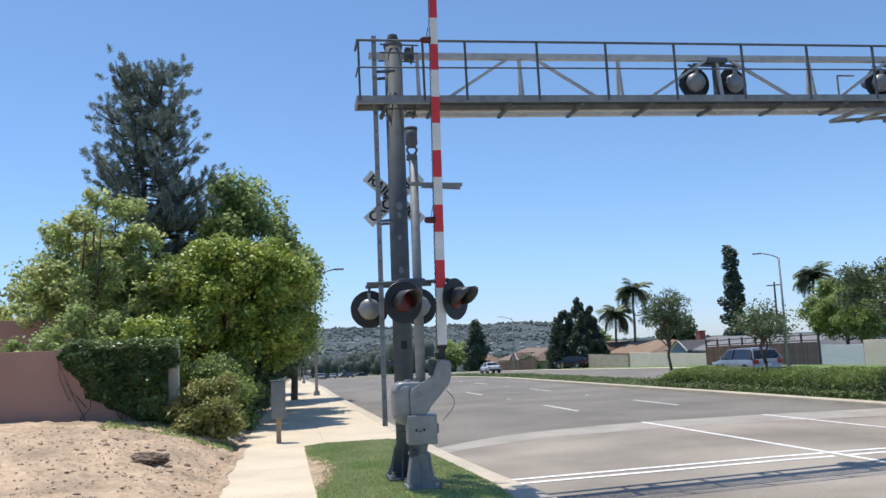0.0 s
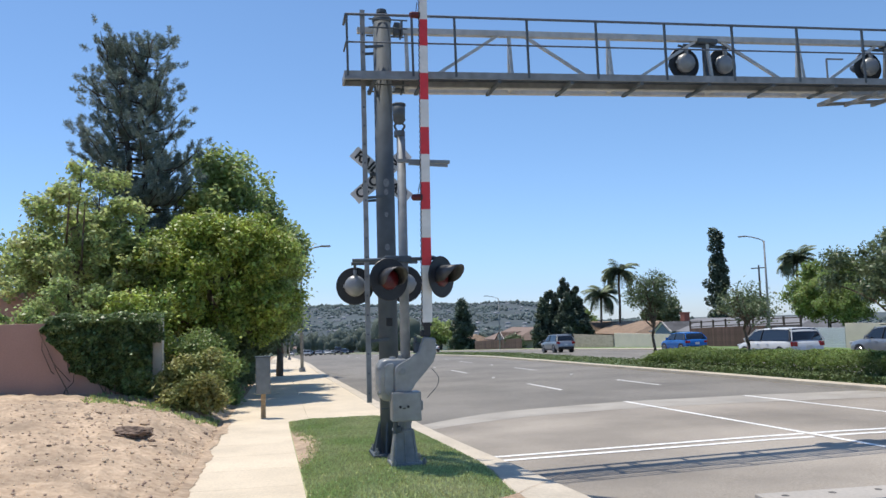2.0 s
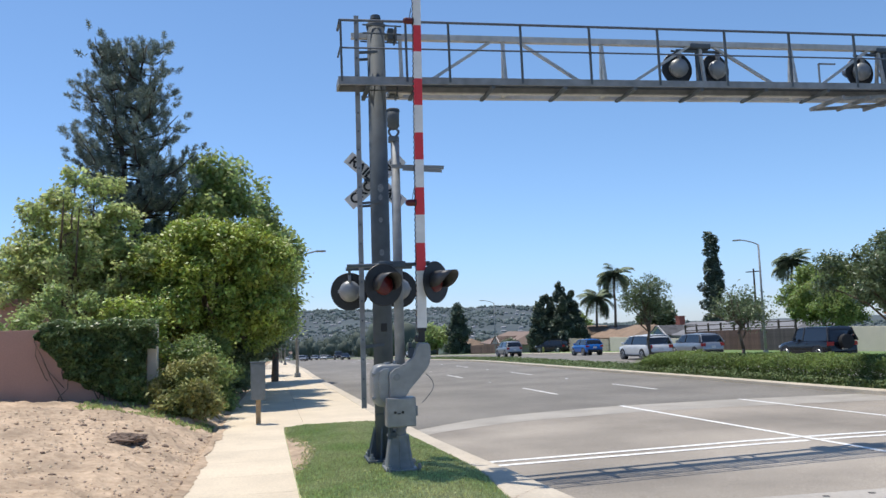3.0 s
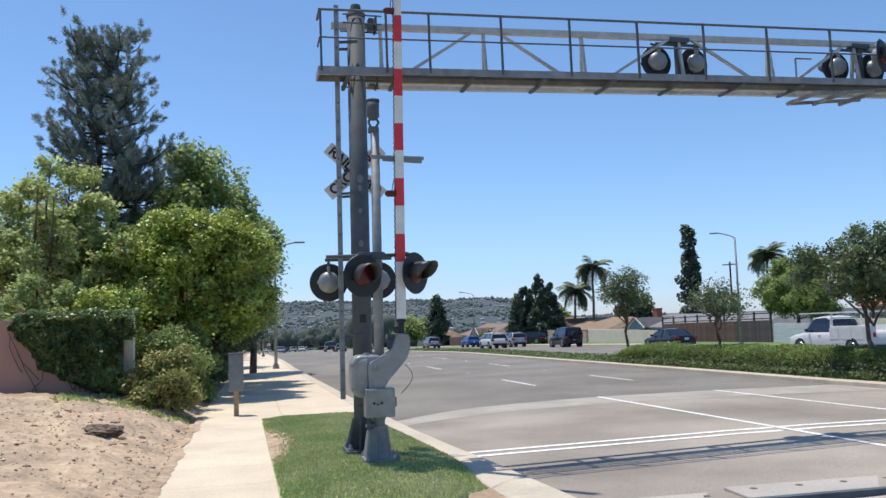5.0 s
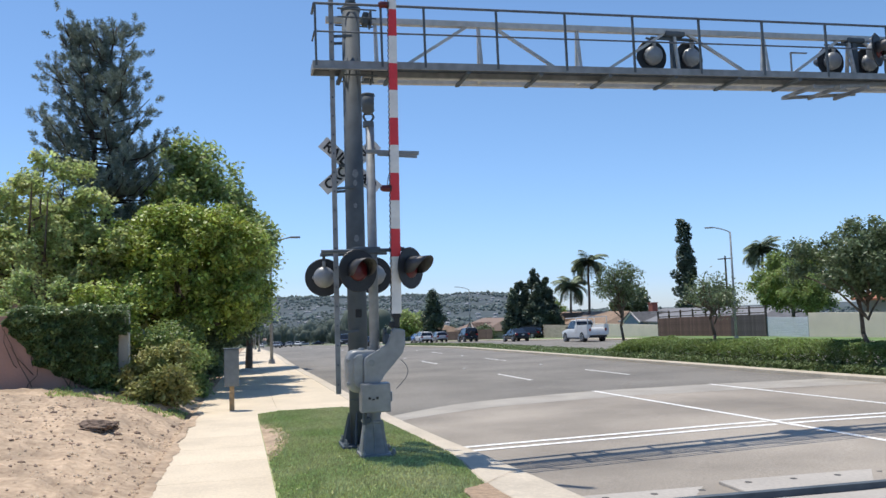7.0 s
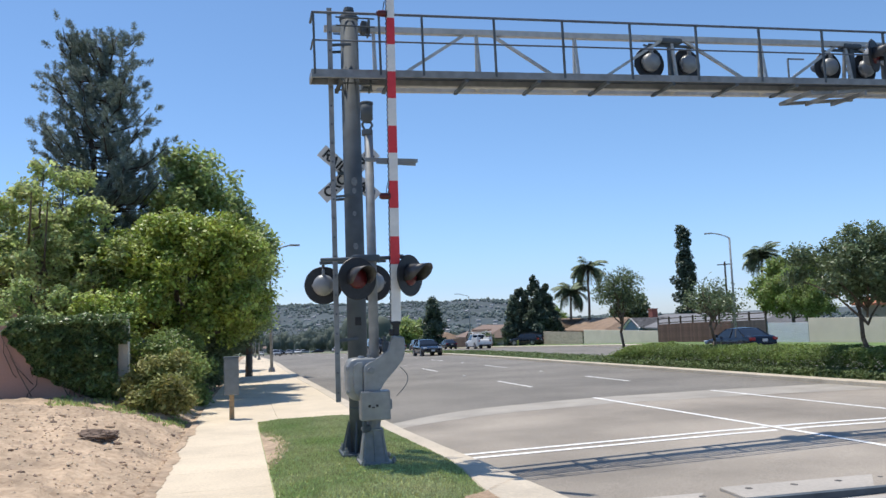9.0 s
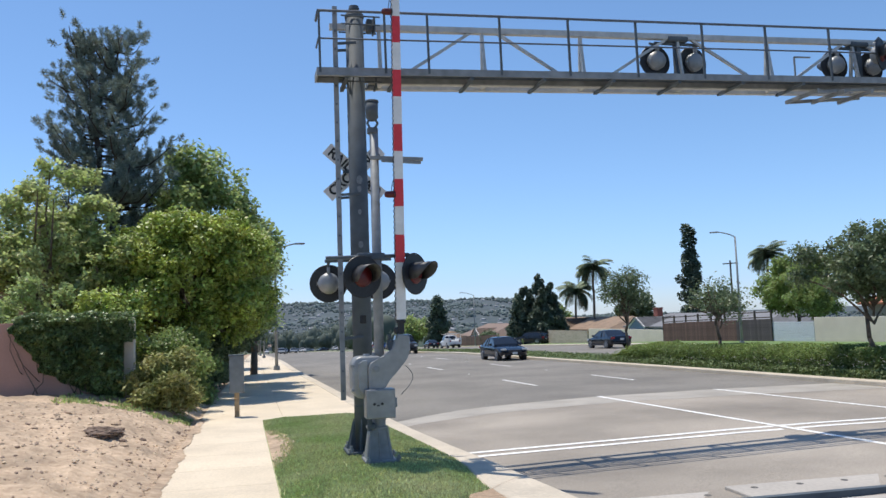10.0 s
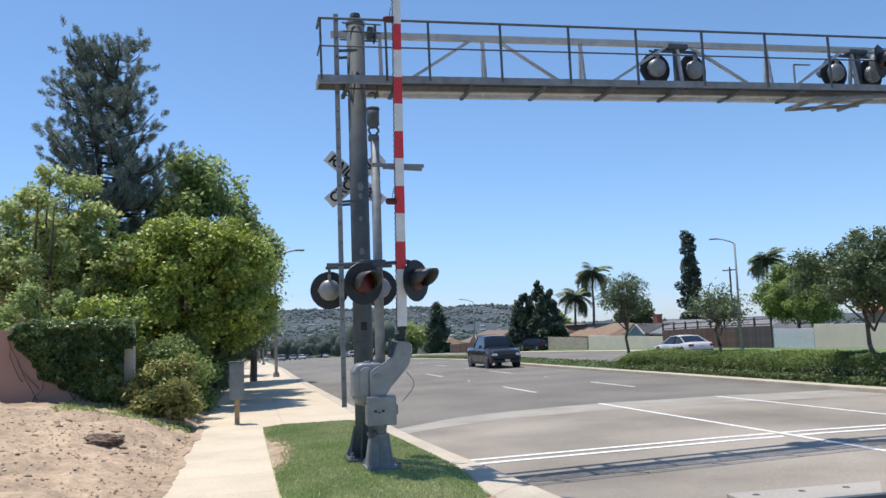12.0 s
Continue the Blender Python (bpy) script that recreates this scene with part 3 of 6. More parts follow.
# ---- crossing signals ----
def flasher(parent, at, turn, tilt=0.0):
    """A round flasher head facing -y before its turn: black disc, hooded lens, housing behind."""
    head = new("flasher")
    head.parent = parent
    head.matrix_local = pose(*at, tilt, 0, turn)
    bm = bmesh.new()
    m = pose(0, 0, 0, 90, 0, 0)
    bmesh.ops.create_cone(bm, cap_ends=True, segments=40, radius1=0.305, radius2=0.305, depth=0.02, matrix=m)
    tor = [Vector((0.3 * math.cos(a), 0, 0.3 * math.sin(a))) for a in np.linspace(0, 2 * math.pi, 41)]
    tube(bm, tor, 0.013, 6)
    part("background_disc", bm, BLACK, head)
    bm = bmesh.new()
    bmesh.ops.create_uvsphere(bm, u_segments=24, v_segments=10, radius=0.152, matrix=Matrix.Translation((0, -0.012, 0)) @ Matrix.Diagonal((1, 0.3, 1, 1)))
    part("lens", bm, RED_LENS, head, "unlit dark red lens", True)
    bm = bmesh.new()
    n = 22
    rings = []
    for k in range(n + 1):
        a = math.radians(-28 + 236 * k / n)
        d = 0.12 + 0.25 * max(0.0, math.sin(math.radians(180 * k / n))) ** 0.7
        c, s = math.cos(a), math.sin(a)
        rings.append([bm.verts.new((r * c, yy, r * s)) for r, yy in ((0.172, -0.005), (0.166, -d), (0.160, -d), (0.166, -0.005))])
    for p, q in zip(rings, rings[1:]):
        for i in range(4):
            bm.faces.new((p[i], p[(i + 1) % 4], q[(i + 1) % 4], q[i]))
    bm.faces.new(rings[0])
    bm.faces.new(rings[-1][::-1])
    part("visor", bm, VISOR, head, "faded black hood", True)
    bm = bmesh.new()
    bmesh.ops.create_cone(bm, cap_ends=True, segments=28, radius1=0.175, radius2=0.175, depth=0.08, matrix=Matrix.Translation((0, 0.05, 0)) @ m)
    bmesh.ops.create_uvsphere(bm, u_segments=28, v_segments=12, radius=0.172, matrix=Matrix.Translation((0, 0.085, 0)) @ Matrix.Diagonal((1, 0.62, 1, 1)))
    box(bm, (0, 0.10, 0.2), (0.05, 0.07, 0.12), bevel=0.008)
    for s in (-1, 1):
        box(bm, (0.178 * s, 0.06, 0), (0.03, 0.05, 0.05), bevel=0.006)
    part("housing", bm, GALV_LIGHT, head, "silver painted lamp housing", True)
    return head


def lettering(text, size, parent, m, mat, name="lettering"):
    cu = bpy.data.curves.new(name, "FONT")
    cu.body, cu.size, cu.extrude, cu.align_x, cu.align_y = text, size, 0.002, "CENTER", "CENTER"
    cu.offset = 0.007
    tmp = bpy.data.objects.new(name, cu)
    scene.collection.objects.link(tmp)
    me = bpy.data.meshes.new_from_object(tmp.evaluated_get(bpy.context.evaluated_depsgraph_get()))
    bpy.data.objects.remove(tmp)
    me.materials.append(mat)
    ob = new(name, me)
    ob.parent = parent
    ob.matrix_local = m
    return ob


MX, MY = 1.70, 12.6                      # cantilever mast
BEAM_SLOPE = 0.0235


def beam_z(z, x):
    return z + BEAM_SLOPE * (x - 1.05)


cant = thing("cantilever_signal", "grey steel cantilever mast with railed walkway over the road", "railroad signal", (0, 0, 0))
gz = turf_z(MX, MY)
bm = bmesh.new()
rod(bm, (MX, MY, gz + 0.02), (MX, MY, 7.08), 0.158, 0.148, 28)
rod(bm, (MX, MY, 7.02), (MX, MY, 7.09), 0.152, 0.165, 28)
rod(bm, (MX, MY, 7.09), (MX, MY, 7.14), 0.165, 0.11, 28)
part("mast", bm, GALV_DARK, cant, "weathered grey tubular mast", True)
bm = bmesh.new()
rod(bm, (MX, MY, 7.12), (MX, MY, 7.18), 0.075, 0.075, 16)
rod(bm, (MX, MY, 7.18), (MX, MY, 7.25), 0.095, 0.08, 16)
part("mast_cap", bm, GALV_DARK, cant)
bm = bmesh.new()
box(bm, (MX, MY, gz + 0.04), (0.62, 0.62, 0.05), bevel=0.01)
for k in range(8):
    a = math.radians(45 * k + 22.5)
    c, s = math.cos(a), math.sin(a)
    v = [(MX + c * 0.17, MY + s * 0.17, gz + 0.06), (MX + c * 0.30, MY + s * 0.30, gz + 0.06), (MX + c * 0.18, MY + s * 0.18, gz + 0.55)]
    o = Vector((-s, c, 0)) * 0.01
    f = [bm.verts.new(Vector(p) + o) for p in v] + [bm.verts.new(Vector(p) - o) for p in v]
    for q in ((0, 1, 2), (5, 4, 3), (0, 3, 4, 1), (1, 4, 5, 2), (2, 5, 3, 0)):
        bm.faces.new([f[i] for i in q])
part("base_plate", bm, GALV_DARK, cant)
for dx, dy in ((-0.25, -0.25), (0.25, -0.25), (-0.25, 0.25), (0.25, 0.25)):
    bm = bmesh.new()
    rod(bm, (MX + dx, MY + dy, gz), (MX + dx, MY + dy, gz + 0.16), 0.022, seg=8)
    rod(bm, (MX + dx, MY + dy, gz + 0.06), (MX + dx, MY + dy, gz + 0.11), 0.045, seg=6)
    part("anchor_bolt", bm, GALV_LIGHT, cant)
bm = bmesh.new()
box(bm, (MX, MY - 0.155, 2.05), (0.10, 0.014, 0.13), bevel=0.004)
part("small_plate", bm, BLACK, cant, "small dark plate on the mast")
# pale worn spots on the mast
spots = material("pale_scuff", (0.17, 0.195, 0.215), 0.7, scale=30, var=0.2)
for zz, w in ((4.30, 0.05), (4.15, 0.035), (3.78, 0.03), (3.25, 0.04), (2.98, 0.03)):
    bm = bmesh.new()
    bmesh.ops.create_cone(bm, cap_ends=True, segments=12, radius1=w, radius2=w, depth=0.006, matrix=Matrix.Translation((MX - 0.02 + w * 0.4, MY - 0.152, zz)) @ pose(0, 0, 0, 90) @ Matrix.Diagonal((1, 1.4, 1, 1)))
    part("scuff", bm, spots, cant)

XE = 15.2
YT, YB = 12.60, 12.90                   # planes of the truss
for nm, yy, z in (("top_chord", 12.75, 6.93), ("lower_chord", YT, 5.95), ("lower_chord", YB, 5.95)):
    bm = bmesh.new()
    bar(bm, (1.9, yy, beam_z(z, 1.9)), (XE, yy, beam_z(z, XE)), 0.10, 0.10)
    if nm == "top_chord":
        bar(bm, (1.3, yy, beam_z(z, 1.3)), (2.0, yy, beam_z(z, 2.0)), 0.10, 0.09)
    part(nm, bm, TRUSS, cant)
zt, zb = 6.89, 5.99
xs = [2.13, 3.95, 5.80, 7.75, 9.66, 11.6, 13.6, 15.1]
for i, x in enumerate(xs):
    for yy, dx in ((YT, 0.0), (YB, 0.03)):
        bm = bmesh.new()
        bar(bm, (x, 12.75, beam_z(zt, x)), (x + dx, yy, beam_z(zb, x)), 0.05, 0.05)
        part("strut", bm, TRUSS, cant)
    bm = bmesh.new()
    bar(bm, (x, YT, beam_z(5.95, x)), (x, YB, beam_z(5.95, x)), 0.06, 0.06)
    part("cross_strut", bm, TRUSS, cant)
    if i < len(xs) - 1:
        a, c = (x + 0.25, xs[i + 1] - 0.22) if i % 2 == 0 else (xs[i + 1] - 0.25, x + 0.3)
        bm = bmesh.new()
        bar(bm, (a, YT, beam_z(zb, a)), (c, 12.75, beam_z(zt, c)), 0.05, 0.05)
        part("diagonal", bm, TRUSS, cant)
for z in (6.93, 5.97):
    bm = bmesh.new()
    box(bm, (MX + 0.25, MY + 0.05, beam_z(z, MX)), (0.09, 0.16, 0.20), bevel=0.01)
    box(bm, (MX + 0.33, MY + 0.05, beam_z(z, MX)), (0.03, 0.24, 0.26), bevel=0.006)
    for k in (-1, 1):
        rod(bm, (MX - 0.24, MY + 0.2, beam_z(z, MX) + 0.07 * k), (MX + 0.4, MY + 0.2, beam_z(z, MX) + 0.07 * k), 0.014, seg=8)
        rod(bm, (MX - 0.24, MY - 0.19, beam_z(z, MX) + 0.07 * k), (MX + 0.4, MY - 0.19, beam_z(z, MX) + 0.07 * k), 0.014, seg=8)
    part("clamp", bm, GALV_DARK, cant)

# walkway grating with edge channels
WY0, WY1 = 12.12, 12.56
bm = bmesh.new()
for yy in (WY0, WY1):
    bar(bm, (1.04, yy, beam_z(5.975, 1.04)), (XE, yy, beam_z(5.975, XE)), 0.025, 0.115)
part("walkway_channel", bm, GALV, cant)
bm = bmesh.new()
for k in range(11):
    yy = WY0 + 0.03 + k * 0.038
    bar(bm, (1.06, yy, beam_z(6.015, 1.06)), (XE - 0.02, yy, beam_z(6.015, XE)), 0.012, 0.03)
x = 1.1
while x < XE:
    bar(bm, (x, WY0, beam_z(6.018, x)), (x, WY1, beam_z(6.018, x)), 0.006, 0.02)
    x += 0.1
part("walkway_grating", bm, GALV_DARK, cant)
x = 1.05
bm = bmesh.new()
bar(bm, (1.04, WY0 - 0.01, beam_z(5.975, 1.04)), (1.04, WY1 + 0.01, beam_z(5.975, 1.04)), 0.03, 0.115)
bar(bm, (1.03, WY0 - 0.016, beam_z(5.905, 1.04)), (2.2, WY0 - 0.016, beam_z(5.905, 2.2)), 0.05, 0.03)
part("end_channel", bm, GALV, cant)
for k in range(8):
    x = 2.3 + 1.27 * (k - 1) if k else 1.5
    bm = bmesh.new()
    bar(bm, (x, WY0, beam_z(5.89, x)), (x, YB, beam_z(5.89, x)), 0.06, 0.05)
    part("walkway_bracket", bm, GALV_DARK, cant)
# railings: posts, top rail, knee rail
posts = [1.08, 2.13, 2.84, 4.08, 5.31, 6.58, 7.88, 9.18, 10.54, 11.92, 13.3, 14.7]
for x in posts:
    bm = bmesh.new()
    bar(bm, (x, WY0 - 0.01, beam_z(5.95, x)), (x - 0.01, WY0 - 0.01, beam_z(6.95, x)), 0.034, 0.034)
    part("rail_post", bm, GALV_DARK, cant)
for z, r, nm in ((6.955, 0.022, "top_rail"), (6.50, 0.015, "knee_rail")):
    bm = bmesh.new()
    rod(bm, (1.06, WY0 - 0.01, beam_z(z, 1.06)), (XE, WY0 - 0.01, beam_z(z, XE)), r, seg=10)
    rod(bm, (1.06, WY0 - 0.01, beam_z(z, 1.06)), (1.06, WY1, beam_z(z, 1.06)), r, seg=10)
    part(nm, bm, RAIL_PAINT, cant)

# flashers on the beam
def beam_flashers(x, pairs):
    bm = bmesh.new()
    zz = beam_z(6.45, x)
    bar(bm, (x, 12.78, zz - 0.45), (x, 12.78, zz + 0.42), 0.10, 0.10)
    box(bm, (x, 12.78, zz + 0.44), (0.42, 0.20, 0.10), bevel=0.03)
    rod(bm, (x - 0.45, 12.78, zz + 0.36), (x + 0.45, 12.78, zz + 0.36), 0.03, seg=10)
    part("lamp_bracket", bm, GALV_DARK, cant)
    for dx, dy, turn in pairs:
        f = flasher(cant, (x + dx, 12.78 + dy, zz + 0.05), turn)
        bm = bmesh.new()
        tube(bm, [(0, 0.10, 0.24), (0, 0.06, 0.30), (-dx * 0.3, 0.02, 0.34)], 0.022, 8)
        part("lamp_arm", bm, GALV_DARK, f)


beam_flashers(7.75, [(-0.39, 0.12, 182), (0.39, 0.12, 186)])
beam_flashers(11.75, [(-0.44, 0.14, 180), (0.42, 0.14, 184), (-0.02, -0.62, 30)])
beam_flashers(12.55, [(-0.12, -0.62, 20)])
bm = bmesh.new()
bar(bm, (10.2, 12.3, beam_z(5.78, 10.2)), (11.9, 12.3, beam_z(5.88, 11.9)), 0.05, 0.06)
bar(bm, (10.2, 13.0, beam_z(5.78, 10.2)), (11.9, 13.0, beam_z(5.88, 11.9)), 0.05, 0.06)
for x in (10.22, 10.8, 11.4):
    bar(bm, (x, 12.1, beam_z(5.76, x)), (x, 13.0, beam_z(5.78, x)), 0.05, 0.07)
bar(bm, (9.9, 12.3, beam_z(6.0, 9.9)), (9.9, 12.3, beam_z(6.45, 9.9)), 0.025, 0.025)
bar(bm, (9.9, 12.3, beam_z(6.45, 9.9)), (10.25, 12.3, beam_z(6.45, 10.2)), 0.025, 0.025)
part("lamp_platform", bm, GALV, cant)

# ladder beside the mast, seen along its rungs
LX = 1.38
for yy, lx in ((12.42, LX - 0.024), (12.84, LX + 0.024)):
    bm = bmesh.new()
    bar(bm, (lx, yy, 0.80), (lx, yy, 7.16), 0.078, 0.03)
    part("ladder_stile", bm, GALV, cant)
k = 0
while 0.95 + 0.305 * k < 7.1:
    bm = bmesh.new()
    rod(bm, (LX - 0.027, 12.38, 0.95 + 0.305 * k), (LX + 0.027, 12.88, 0.95 + 0.305 * k), 0.016, seg=8)
    part("ladder_rung", bm, RAIL_PAINT, cant)
    k += 1
for zz in (1.75, 4.05, 6.55):
    for yy in (12.45, 12.8):
        bm = bmesh.new()
        bar(bm, (LX, yy, zz), (MX, yy, zz + 0.03), 0.03, 0.04)
        part("ladder_bracket", bm, GALV_DARK, cant)

# crossbuck behind the mast
cross = thing("crossbuck_sign", "white crossed railroad crossing sign behind the mast", "railroad sign", (1.69, 12.98, 4.52))
for text, ang, dy in (("RAILROAD", 45, -0.006), ("CROSSING", -45, 0.006)):
    rotm = Matrix.Rotation(radians(ang), 3, "Y")
    bm = bmesh.new()
    box(bm, (0, dy, 0), (1.22, 0.006, 0.228), bevel=0.0)
    ob = part("blade", bm, WHITE, cross)
    ob.rotation_euler = (0, radians(ang * 0.92), 0)
    lettering(text, 0.225, ob, pose(0, dy - 0.006, 0, 90, 0, 0), LETTER)
bm = bmesh.new()
bar(bm, (-0.2, -0.06, 0.0), (0.2, -0.06, 0.0), 0.04, 0.05)
bar(bm, (0, -0.30, 0.0), (0, -0.03, 0.0), 0.05, 0.05)
part("sign_clamp", bm, GALV_DARK, cross)

# ---- crossing gate ----
GX, GY = 1.80, 11.5
gate = thing("crossing_gate", "silver crossing gate with raised red and white arm", "railroad gate", (0, 0, 0))
g0 = turf_z(GX, GY)
bm = bmesh.new()
box(bm, (GX - 0.03, GY + 0.1, g0 + 0.035), (0.46, 0.48, 0.045), bevel=0.01)
bmesh.ops.create_cone(bm, cap_ends=True, segments=4, radius1=0.27, radius2=0.185, depth=0.44, matrix=Matrix.Translation((GX - 0.04, GY + 0.1, g0 + 0.27)) @ pose(0, 0, 0, 0, 0, 45))
for dx in (-0.15, 0, 0.15):
    bar(bm, (GX - 0.04 + dx * 1.1, GY - 0.10, g0 + 0.05), (GX - 0.04 + dx * 0.8, GY - 0.035, g0 + 0.49), 0.025, 0.035)
box(bm, (GX - 0.05, GY + 0.1, g0 + 0.50), (0.29, 0.29, 0.035), bevel=0.008)
rod(bm, (GX - 0.04, GY + 0.1, g0 + 0.48), (GX - 0.02, GY + 0.1, g0 + 0.9), 0.115, 0.105, 20)
part("base", bm, GALV, gate, "cast tapered steel foot")
for dx, dy in ((-0.22, -0.13), (0.22, -0.13), (-0.22, 0.32), (0.22, 0.32)):
    bm = bmesh.new()
    rod(bm, (GX + dx, GY + dy, g0), (GX + dx, GY + dy, g0 + 0.12), 0.02, seg=8)
    rod(bm, (GX + dx, GY + dy, g0 + 0.055), (GX + dx, GY + dy, g0 + 0.09), 0.038, seg=6)
    part("anchor_bolt", bm, GALV_LIGHT, gate)
bm = bmesh.new()
rod(bm, (GX + 0.01, GY + 0.1, g0 + 0.6), (GX + 0.02, GY + 0.1, 4.92), 0.078, 0.066, 20)
part("post", bm, GALV, gate, "grey tubular gate post", True)
bm = bmesh.new()
rod(bm, (GX, GY + 0.1, 4.86), (GX, GY + 0.1, 4.94), 0.085, 0.085, 16)
tube(bm, [(GX - 0.03, GY + 0.1, 4.93), (GX - 0.075, GY + 0.1, 5.02), (GX - 0.03, GY + 0.1, 5.10)], 0.018)
tube(bm, [(GX + 0.03, GY + 0.1, 4.93), (GX + 0.085, GY + 0.1, 5.02), (GX + 0.03, GY + 0.1, 5.10)], 0.018)
rod(bm, (GX, GY + 0.1, 5.06), (GX, GY + 0.1, 5.12), 0.06, 0.10, 16)
part("bell_yoke", bm, GALV_DARK, gate)
bm = bmesh.new()
rod(bm, (GX, GY + 0.1, 5.12), (GX, GY + 0.1, 5.34), 0.092, 0.098, 20)
rod(bm, (GX, GY + 0.1, 5.34), (GX, GY + 0.1, 5.37), 0.108, 0.10, 20)
part("bell", bm, GALV_DARK, gate, "dark cylindrical warning bell", True)
# crossarm stub high on the post
bm = bmesh.new()
bar(bm, (GX - 0.06, GY - 0.02, 4.46), (GX + 0.74, GY - 0.02, 4.45), 0.06, 0.05)
bar(bm, (GX + 0.1, GY - 0.07, 4.41), (GX + 0.70, GY - 0.07, 4.385), 0.03, 0.04)
part("crossarm", bm, GALV, gate)
# mechanism: rounded gear case with bolted lid, crank arm, junction box
bm = bmesh.new()
case = [(1.372, 1.02), (1.43, 0.925), (1.62, 0.89), (1.80, 0.90), (1.80, 1.51), (1.50, 1.515), (1.425, 1.495), (1.372, 1.40)]
extrude_profile(bm, case, GY - 0.16, GY + 0.24, bevel=0.035)
part("gear_housing", bm, GALV_LIGHT, gate, "rounded silver gear housing", True)
bm = bmesh.new()
lid = [(1.455, 1.05), (1.50, 0.975), (1.60, 0.955), (1.60, 1.46), (1.52, 1.46), (1.455, 1.41)]
extrude_profile(bm, lid, GY - 0.195, GY - 0.15, bevel=0.015)
part("case_lid", bm, GALV_LIGHT, gate)
for zz in (1.04, 1.38):
    bm = bmesh.new()
    box(bm, (1.385, GY - 0.12, zz), (0.05, 0.06, 0.06), bevel=0.012)
    rod(bm, (1.39, GY - 0.185, zz), (1.39, GY - 0.13, zz), 0.014, seg=8)
    part("lid_latch", bm, GALV, gate)
bm = bmesh.new()
rod(bm, (1.60, GY - 0.02, 1.51), (1.60, GY - 0.02, 1.545), 0.055, 0.045, 14)
rod(bm, (1.72, GY + 0.02, 1.50), (1.72, GY + 0.02, 1.56), 0.03, 0.03, 12)
part("filler_cap", bm, GALV_LIGHT, gate)
bm = bmesh.new()
outline = [(1.597, 1.03), (1.598, 1.34), (1.622, 1.41), (1.683, 1.445), (1.903, 1.533), (1.985, 1.596), (2.016, 1.694), (2.02, 1.80), (2.045, 1.825),
           (2.19, 1.805), (2.214, 1.78), (2.216, 1.59), (2.175, 1.46), (2.04, 1.31), (1.894, 1.155), (1.842, 1.108), (1.82, 1.03)]
extrude_profile(bm, outline, GY - 0.25, GY - 0.12, bevel=0.022)
part("counter_arm", bm, GALV_LIGHT, gate, "bent silver arm carrying the gate")
bm = bmesh.new()
rod(bm, (1.703, GY - 0.275, 1.335), (1.703, GY - 0.2, 1.335), 0.05, 0.056, 18)
rod(bm, (1.703, GY - 0.292, 1.335), (1.703, GY - 0.27, 1.335), 0.03, 0.03, 6)
part("pivot_boss", bm, GALV, gate, "round pivot boss with its nut")
bm = bmesh.new()
box(bm, (1.750, GY - 0.20, 0.842), (0.42, 0.26, 0.41), bevel=0.012)
part_box = part("junction_box", bm, GALV_LIGHT, gate, "square grey junction box")
bm = bmesh.new()
box(bm, (1.750, GY - 0.335, 0.842), (0.395, 0.012, 0.385), bevel=0.004)
part("box_door", bm, GALV_LIGHT, part_box)
bm = bmesh.new()
for dx in (-0.06, 0.05):
    rod(bm, (1.715 + dx, GY - 0.355, 0.845), (1.715 + dx, GY - 0.338, 0.845), 0.02, seg=12)
bar(bm, (1.69, GY - 0.348, 0.825), (1.73, GY - 0.348, 0.825), 0.012, 0.016)
part("latch", bm, BLACK, part_box, "dark latch")
bm = bmesh.new()
box(bm, (1.975, GY - 0.2, 0.845), (0.04, 0.14, 0.14), bevel=0.01)
part("hinge", bm, GALV, part_box)
bm = bmesh.new()
box(bm, (1.65, GY - 0.02, 0.50), (0.12, 0.16, 0.09), bevel=0.03)
rod(bm, (1.62, GY - 0.06, 0.60), (1.62, GY - 0.06, 0.44), 0.035, seg=10)
part("conduit_fitting", bm, GALV_DARK, gate)
bm = bmesh.new()
rod(bm, (1.55, GY - 0.05, 0.72), (1.55, GY - 0.05, 0.90), 0.02, seg=8)
rod(bm, (1.62, GY - 0.05, 0.55), (1.62, GY - 0.05, 0.90), 0.025, seg=8)
rod(bm, (1.42, GY - 0.05, 0.80), (1.70, GY - 0.05, 0.79), 0.012, seg=8)
part("conduit", bm, GALV_DARK, gate)
bm = bmesh.new()
box(bm, (1.975, GY + 0.05, 1.66), (0.09, 0.14, 0.16), bevel=0.02)
box(bm, (1.96, GY + 0.05, 1.78), (0.05, 0.08, 0.08), bevel=0.015)
part("arm_adapter", bm, GALV_DARK, gate)
bm = bmesh.new()
cable = [(2.07 + 0.20 * math.sin(math.pi * u) * (1 - 0.25 * u), GY - 0.21, 1.42 - 0.47 * u) for u in np.linspace(0.12, 1, 14)]
tube(bm, cable, 0.005, 6)
part("cable", bm, GALV_DARK, gate)
# the arm, striped
arm_z1 = 9.3


def arm_w(z):
    return 0.142 - 0.006 * (z - 2)


def arm_x(z):
    return 2.115 + 0.012 * (z - 2)


